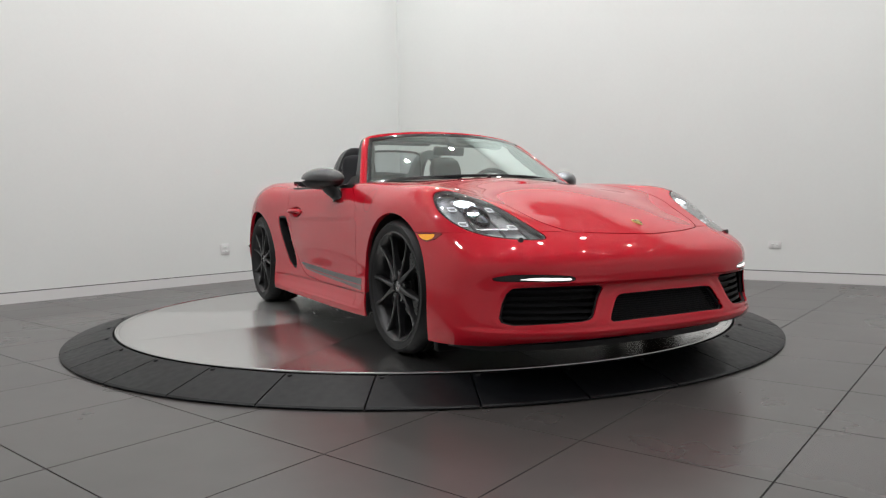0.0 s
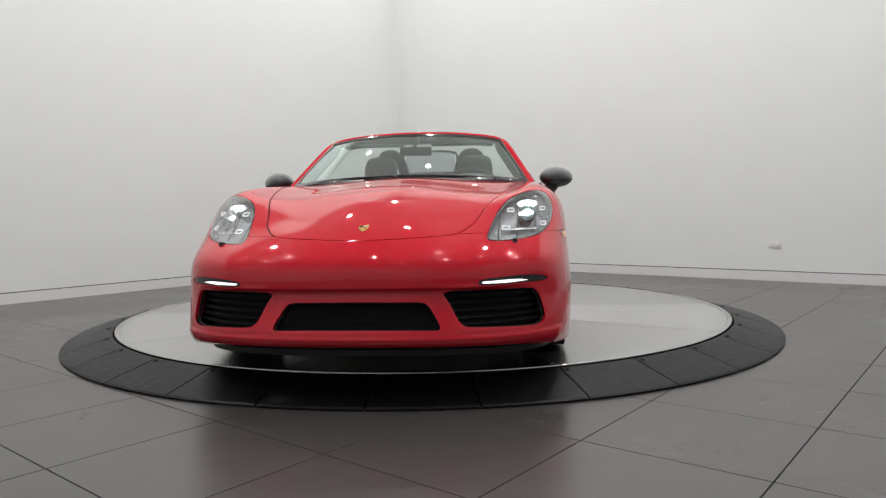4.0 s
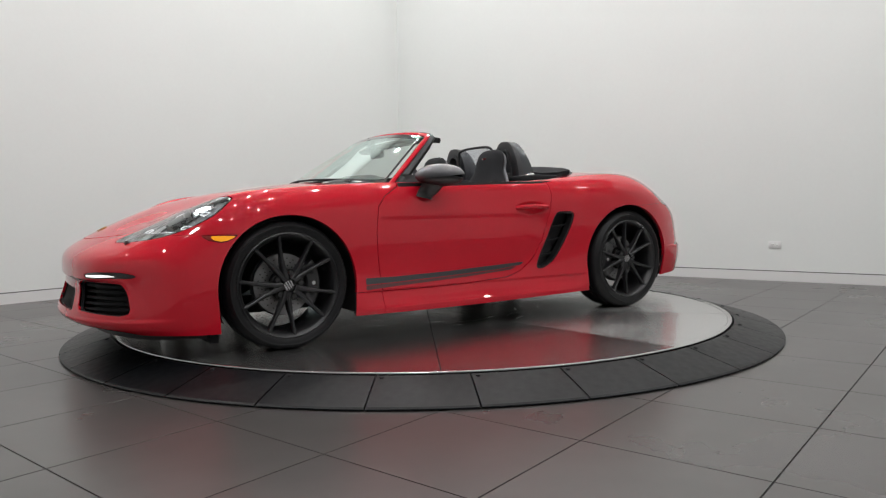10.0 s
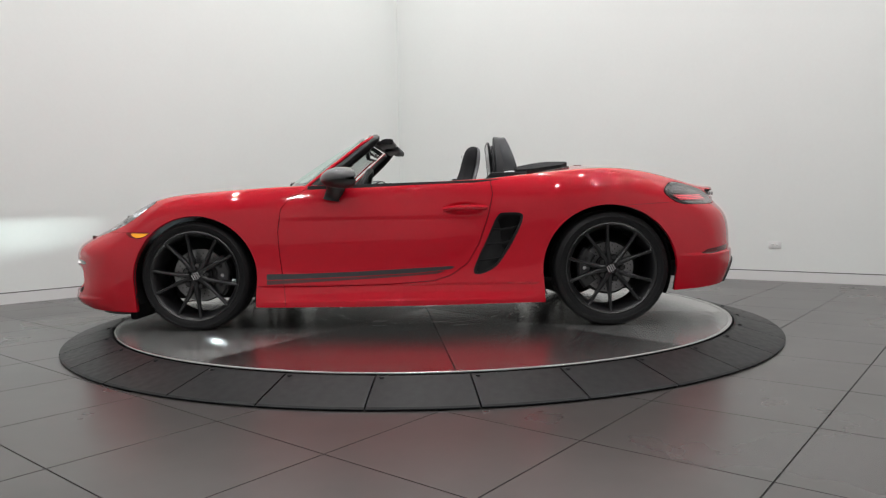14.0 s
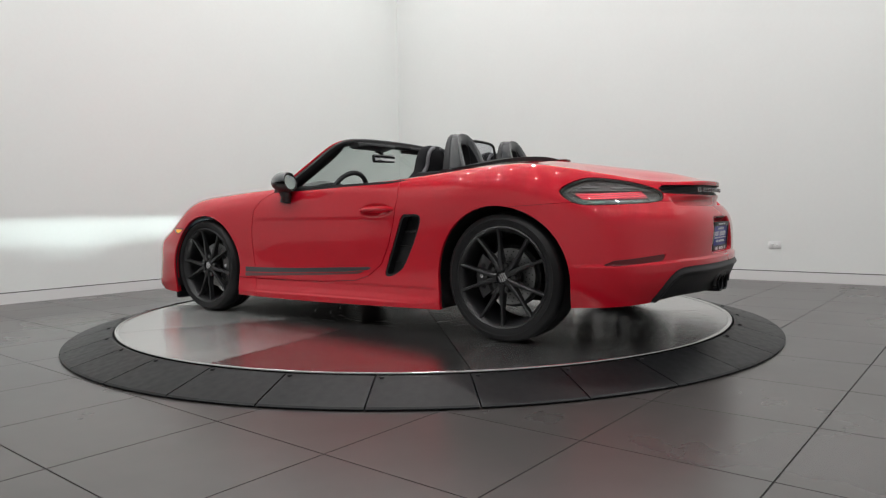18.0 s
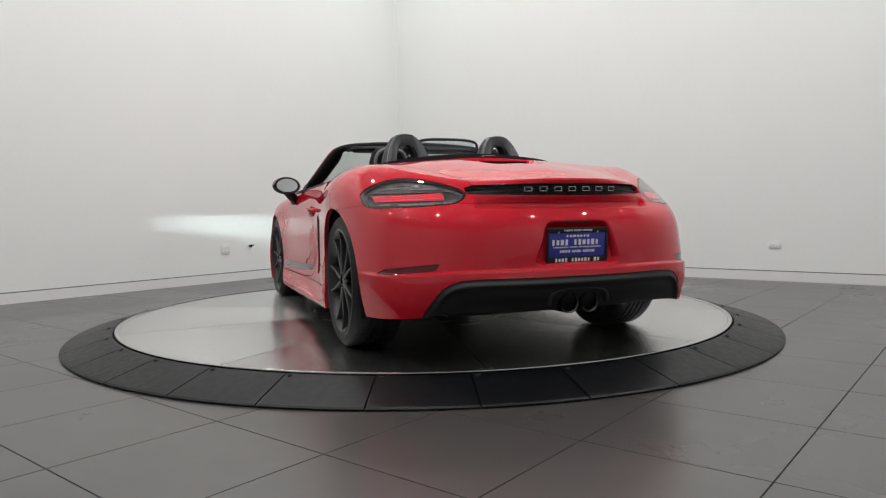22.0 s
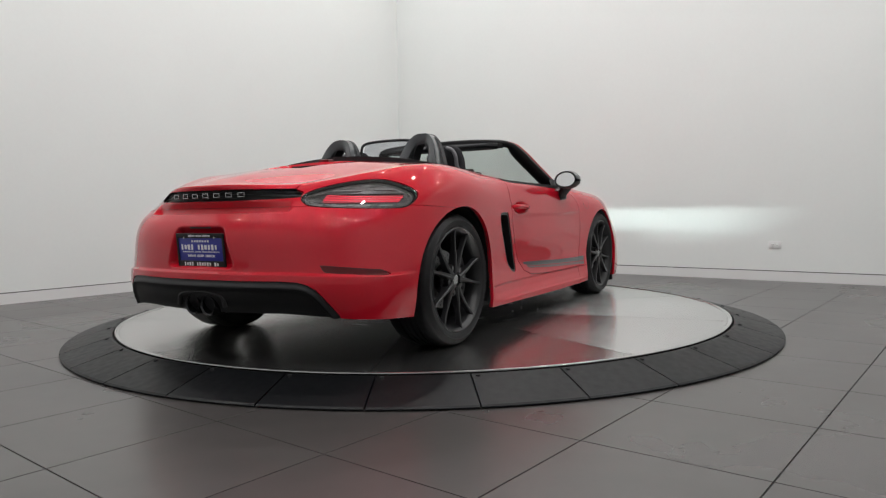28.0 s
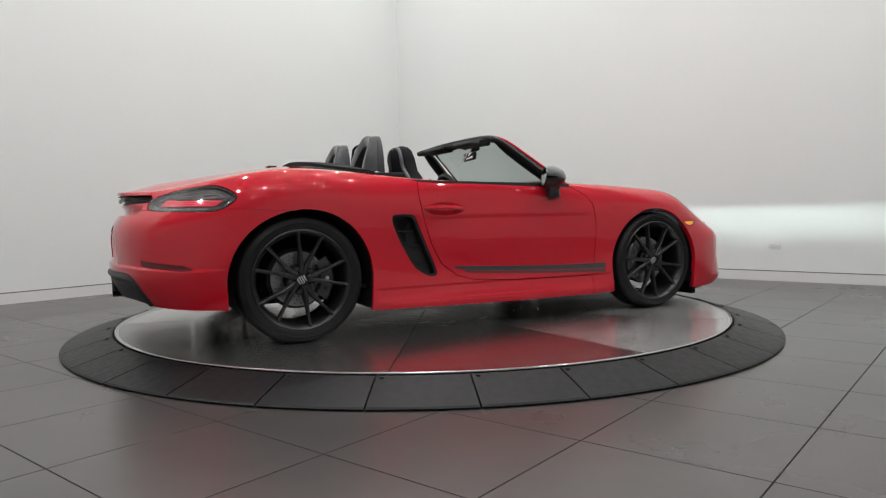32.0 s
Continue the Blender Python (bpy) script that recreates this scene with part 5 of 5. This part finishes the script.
            rings.append([bm.verts.new((x, k * (yy + math.cos(a) * e), zz + up * e)) for x, e in ((-.572, .006), (-.572, -.006), (-.655, -.006), (-.655, .006))])
        for p, q in zip(rings, rings[1:]):
            for j in range(4):
                bm.faces.new((p[j], p[(j + 1) % 4], q[(j + 1) % 4], q[j]))
        bmesh.ops.recalc_face_normals(bm, faces=bm.faces)
        part("hoop_lining", bm, LEATHER, hoop)
        # dark glossy fairing; the silver colour stands in for its white reflection
        bm = bmesh.new()
        sweep(bm, spline([(-.60, .470 * k, .908), (-.68, .490 * k, .930), (-.76, .480 * k, .932), (-.83, .45 * k, .935)], 16), disc_section(.030, 10, .7), scales=[.5 + .5 * math.sin(math.pi * min(1, (i + 2) / 10)) for i in range(16)])
        part("hoop_fairing", bm, SILVER, hoop, "glossy fairing at the hoop's foot, silver for its bright reflection")
        bm = bmesh.new()
        box(bm, -.62, .317 * k, .915, .05, .16, .08, .01)
        part("hoop_foot", bm, LEATHER, hoop)
    # wind deflector between the hoops
    bm = bmesh.new()
    A = [(-.575, .215, .925), (-.575, 0, .925), (-.575, -.215, .925)]
    B = [(-.555, .185, 1.145), (-.553, 0, 1.152), (-.555, -.185, 1.145)]
    sheet(bm, A, B, 12, 0, .004, 2)
    wd = part("wind_deflector", bm, NET, car, "grey see-through wind deflector in a black frame")
    wd.visible_shadow = False
    bm = bmesh.new()
    sweep(bm, spline([(-.578, .222, .92), (-.562, .212, 1.09), (-.555, .178, 1.145), (-.553, 0, 1.156), (-.555, -.178, 1.145), (-.562, -.212, 1.09), (-.578, -.222, .92)], 50), disc_section(.009, 8), up=(1, 0, 0))
    part("deflector_frame", bm, BLACK, wd)
    # bulkhead shelf behind the seats
    bm = bmesh.new()
    box(bm, -.66, 0, .90, .24, 1.36, .05, .015)
    part("bulkhead", bm, CLOTH, car, "black shelf behind the seats")
    # folded soft top
    roof = whole.clip(top([(-.70, -.3), (-.70, .40), (-.72, .555), (-.82, .605), (-1.0, .545), (-1.055, .41), (-1.072, 0), (-1.072, -.3)], .7), 0, True)
    roof.V[:, 2] += (0.004 + 0.010 * np.exp(-((roof.V[:, 0] + 0.90) / 0.15) ** 2)) * ease((0.62 - np.abs(roof.V[:, 1])) / 0.24)
    put("soft_top", roof.mesh("soft_top", CLOTH, 0.021, 0.09, mirror=True), car, "folded black canvas roof")
    for k in (1, -1):
        bm = bmesh.new()
        path = spline([(-.50, .79 * k, .872), (-.62, .762 * k, .884), (-.82, .69 * k, .908), (-1.0, .56 * k, .944), (-1.06, .42 * k, .962), (-1.08, 0, .988)], 50)
        sweep(bm, path, disc_section(.010, 8))
        part("roof_seal", bm, BLACK, car)


def build_trim(car, deck, bumper):
    # third brake light, deck vent, washer caps, fuel flap line
    bm = bmesh.new()
    box(bm, -1.188, 0, .990, .060, .075, .020, .007)
    part("third_brake_light", bm, REDGLOSS, deck, "small red lamp on the rear lid")
    bm = bmesh.new()
    box(bm, -1.243, 0, .953, .004, .43, .026, .001)
    part("deck_vent", bm, SLAT, deck, "black slot vent in the rear lid")
    for k in (1, -1):
        bm = bmesh.new()
        rod(bm, (1.900, .612 * k, .556), (1.962, .626 * k, .566), .0105, 16)
        part("washer_cap", bm, BLACK, bumper, "small round black washer cap")


def build_wheel(car, x, y, r, width, spin):
    k = 1 if y > 0 else -1
    m = Matrix.Translation((x, y, r - .004)) @ (Matrix() if k > 0 else Matrix.Rotation(math.pi, 4, "Z"))
    w = width / 2
    bm = bmesh.new()
    prof = [(.260, w - .016), (.272, w - .006), (.290, w), (.299, w + .0002), (.301, w + .0022), (.305, w + .0020), (.307, w - .0010), (r - .018, w - .010), (r - .012, w - .016), (r - .003, w - .034), (r, w - .055)]
    g = .006
    for c in (.045, .015, -.015, -.045):
        prof += [(r, c + g), (r - .007, c + g), (r - .007, c - g), (r, c - g)]
    prof += [(r, -w + .055), (r - .012, -w + .016), (.285, -w), (.252, -w + .016)]
    revolve(bm, prof, "Y", 144)
    # tread blocks along both shoulders
    for v in bm.verts:
        q = math.hypot(v.co.x, v.co.z)
        if q > r - .016 and abs(v.co.y) > .05 and round(math.atan2(v.co.z, v.co.x) * 72 / math.pi) % 3 == 0:
            v.co.x, v.co.z = v.co.x * (q - .0016) / q, v.co.z * (q - .0016) / q
    tyre_bm = bm
    bm = bmesh.new()
    revolve(bm, [(.256, w - .010), (.2645, w - .002), (.270, w - .006), (.267, w - .022), (.245, w - .04), (.238, 0), (.243, -w + .02), (.252, -w + .016), (.247, -w + .010), (.232, -w + .02), (.228, 0), (.236, w - .05), (.248, w - .02)], "Y", 96)
    wheel = part("wheel", bm, SATIN, car, "satin black ten-spoke alloy wheel", m, angle=40)
    part("tyre", tyre_bm, TYRE, wheel, "black low-profile tyre", angle=40)
    face = w - .022
    bm = bmesh.new()
    revolve(bm, [(.2385, w - .046), (.2445, w - .030), (.2475, w - .029), (.2500, w - .034), (.2460, w - .05)], "Y", 96)
    part("rim_step", bm, SATIN, wheel, angle=40)
    for i in range(5):
        for j in (-1, 1):
            a0 = spin + i * 72 + j * 10
            a1 = spin + i * 72 + j * 15.5
            bm = bmesh.new()
            rr = [.036, .065, .12, .17, .22, .258]
            aa = [a0 * 1.0, a0, a0 + (a1 - a0) * .42, a0 + (a1 - a0) * .74, a0 + (a1 - a0) * .92, a1]
            yy = [face - .010, face - .008, face - .006, face - .004, face - .002, face + .004]
            path = [(q * math.cos(radians(a)), h, q * math.sin(radians(a))) for q, a, h in zip(rr, aa, yy)]
            sweep(bm, spline(path, 16), [(-.012, -.020), (.012, -.020), (.0085, .006), (.004, .010), (-.004, .010), (-.0085, .006)], up=(0, 1, 0), scales=list(np.linspace(1.75, .84, 10)) + list(np.linspace(.84, 1.0, 6)))
            part("spoke", bm, SATIN, wheel, angle=30)
    bm = bmesh.new()
    revolve(bm, [(.001, face - .003), (.031, face - .002), (.034, face - .010), (.040, face - .020), (.078, face - .026), (.084, face - .034), (.080, face - .05), (.001, face - .05)], "Y", 60)
    part("hub", bm, SATIN, wheel)
    for i in range(5):
        a = radians(spin + 36 + 72 * i)
        bm = bmesh.new()
        rod(bm, (.065 * math.cos(a), face - .034, .065 * math.sin(a)), (.065 * math.cos(a), face - .002, .065 * math.sin(a)), .0135, 6)
        bolt = part("wheel_bolt", bm, GLOSS, wheel, smooth=False)
        bm = bmesh.new()
        revolve(bm, [(.0145, face - .03), (.0195, face - .03), (.0195, face - .007), (.0145, face - .009)], "Y", 20)
        part("bolt_pocket", bm, SATIN, bolt, "", Matrix.Translation((.065 * math.cos(a), 0, .065 * math.sin(a))))
    bm = bmesh.new()
    for i in range(4):
        box(bm, (i - 1.5) * .0125, face - .0012, 0, .0082, .002, .048 - .009 * abs(i - 1.5), 0)
    part("cap_mark", bm, SILVER, wheel, "plain silver bars on the hub cap", Matrix.Rotation(radians(28), 4, "Y"))
    bm = bmesh.new()
    R = .158 if x > 0 else .150
    revolve(bm, [(.080, .004), (.080, -.022), (R, -.022), (R, .004)], "Y", 72)
    disc = part("brake_disc", bm, DISC, wheel, "drilled grey brake disc", Matrix.Translation((0, face - .085, 0)))
    # dark disc added to stand for the underbody shade seen between the spokes
    bm = bmesh.new()
    revolve(bm, [(.05, -.03), (.05, -.036), (.166, -.036), (.166, -.03)], "Y", 48)
    part("shade_disc", bm, DARK, wheel, "", Matrix.Translation((0, face - .085, 0)))
    hole = bmesh.new()
    for q in range(24):
        for e, rad in enumerate((.098, .116, .134)):
            a = 2 * math.pi * (q + e * .33) / 24
            rod(hole, (rad * math.cos(a), .0035, rad * math.sin(a)), (rad * math.cos(a), .0048, rad * math.sin(a)), .0036, 8)
    part("drill_holes", hole, DARK, disc, smooth=False)
    bm = bmesh.new()
    # the calliper sits behind the axle in front, ahead of it at the back
    base_a = (180 if x > 0 else 0) if k > 0 else (0 if x > 0 else 180)
    arc = np.linspace(base_a - 40, base_a + 40, 18)
    sweep(bm, [(.150 * math.cos(radians(a)), face - .072, .150 * math.sin(radians(a))) for a in arc], [(-.042, -.028), (.042, -.028), (.042, .022), (.03, .032), (-.03, .032), (-.042, .022)], up=(0, 1, 0))
    brake = part("brake_caliper", bm, CALIPER, wheel, "dark brake calliper")
    for q in (-22, 0, 22):
        bm = bmesh.new()
        a = radians(base_a + q)
        rod(bm, (.150 * math.cos(a), face - .044, .150 * math.sin(a)), (.150 * math.cos(a), face - .036, .150 * math.sin(a)), .011, 12)
        part("caliper_bolt", bm, SILVER if q == 0 else DARK, brake)


# ---------------------------------------------------------------- build
floor = build_room()
build_lamps()
ramp = build_ring()
table = build_plate()
car = build_car()
for wx, wy, wr, ww, ws in ((1.2375, .755, .332, .235, 64), (1.2375, -.755, .332, .235, 63), (-1.2375, .752, .343, .265, 70), (-1.2375, -.752, .343, .265, 102)):
    build_wheel(car, wx, wy, wr, ww, ws)

# sockets low on the walls, and a small black peg beside one
face_left = Matrix((( -ALONG.x, 0, ACROSS.x, 0), (-ALONG.y, 0, ACROSS.y, 0), (0, 1, 0, 0), (0, 0, 0, 1)))
face_right = Matrix(((-ACROSS.x, 0, -ALONG.x, 0), (-ACROSS.y, 0, -ALONG.y, 0), (0, 1, 0, 0), (0, 0, 0, 1)))
outlet("wall_socket", room(3.02, 0.0, .377), face_left, .112, .124, "white double wall socket plate above the baseboard", False)
outlet("wall_socket", room(0.0, 5.18, .370), face_right, .118, .074, "wide white wall socket plate above the baseboard", True)
peg = thing("wall_peg", "small black round peg fixed to the wall", "peg", Matrix.Translation(room(2.68, 0.0, .401)) @ face_left)
bm = bmesh.new()
rod(bm, (0, 0, .001), (0, 0, .030), .014, 16, .017)
part("peg_head", bm, BLACK, peg)
bm = bmesh.new()
rod(bm, (-.01, .004, .02), (-.042, .008, .024), .006, 8)
part("peg_arm", bm, BLACK, peg)
build_tiles(floor)


def heading(t):
    return -3.48199 - 0.14858 * (t - 16) + 0.000053 * (t - 16) ** 2


def motions():
    rows = [(float(t), heading(t)) for t in range(0, 33)]
    turn = lambda a: Matrix.Rotation(a, 4, "Z")
    walk(table, [(t, turn(a)) for t, a in rows])
    walk(car, [(t, turn(a) @ Matrix.Translation((0.10475, -0.0042, PLATE_H + 0.001))) for t, a in rows])


motions()
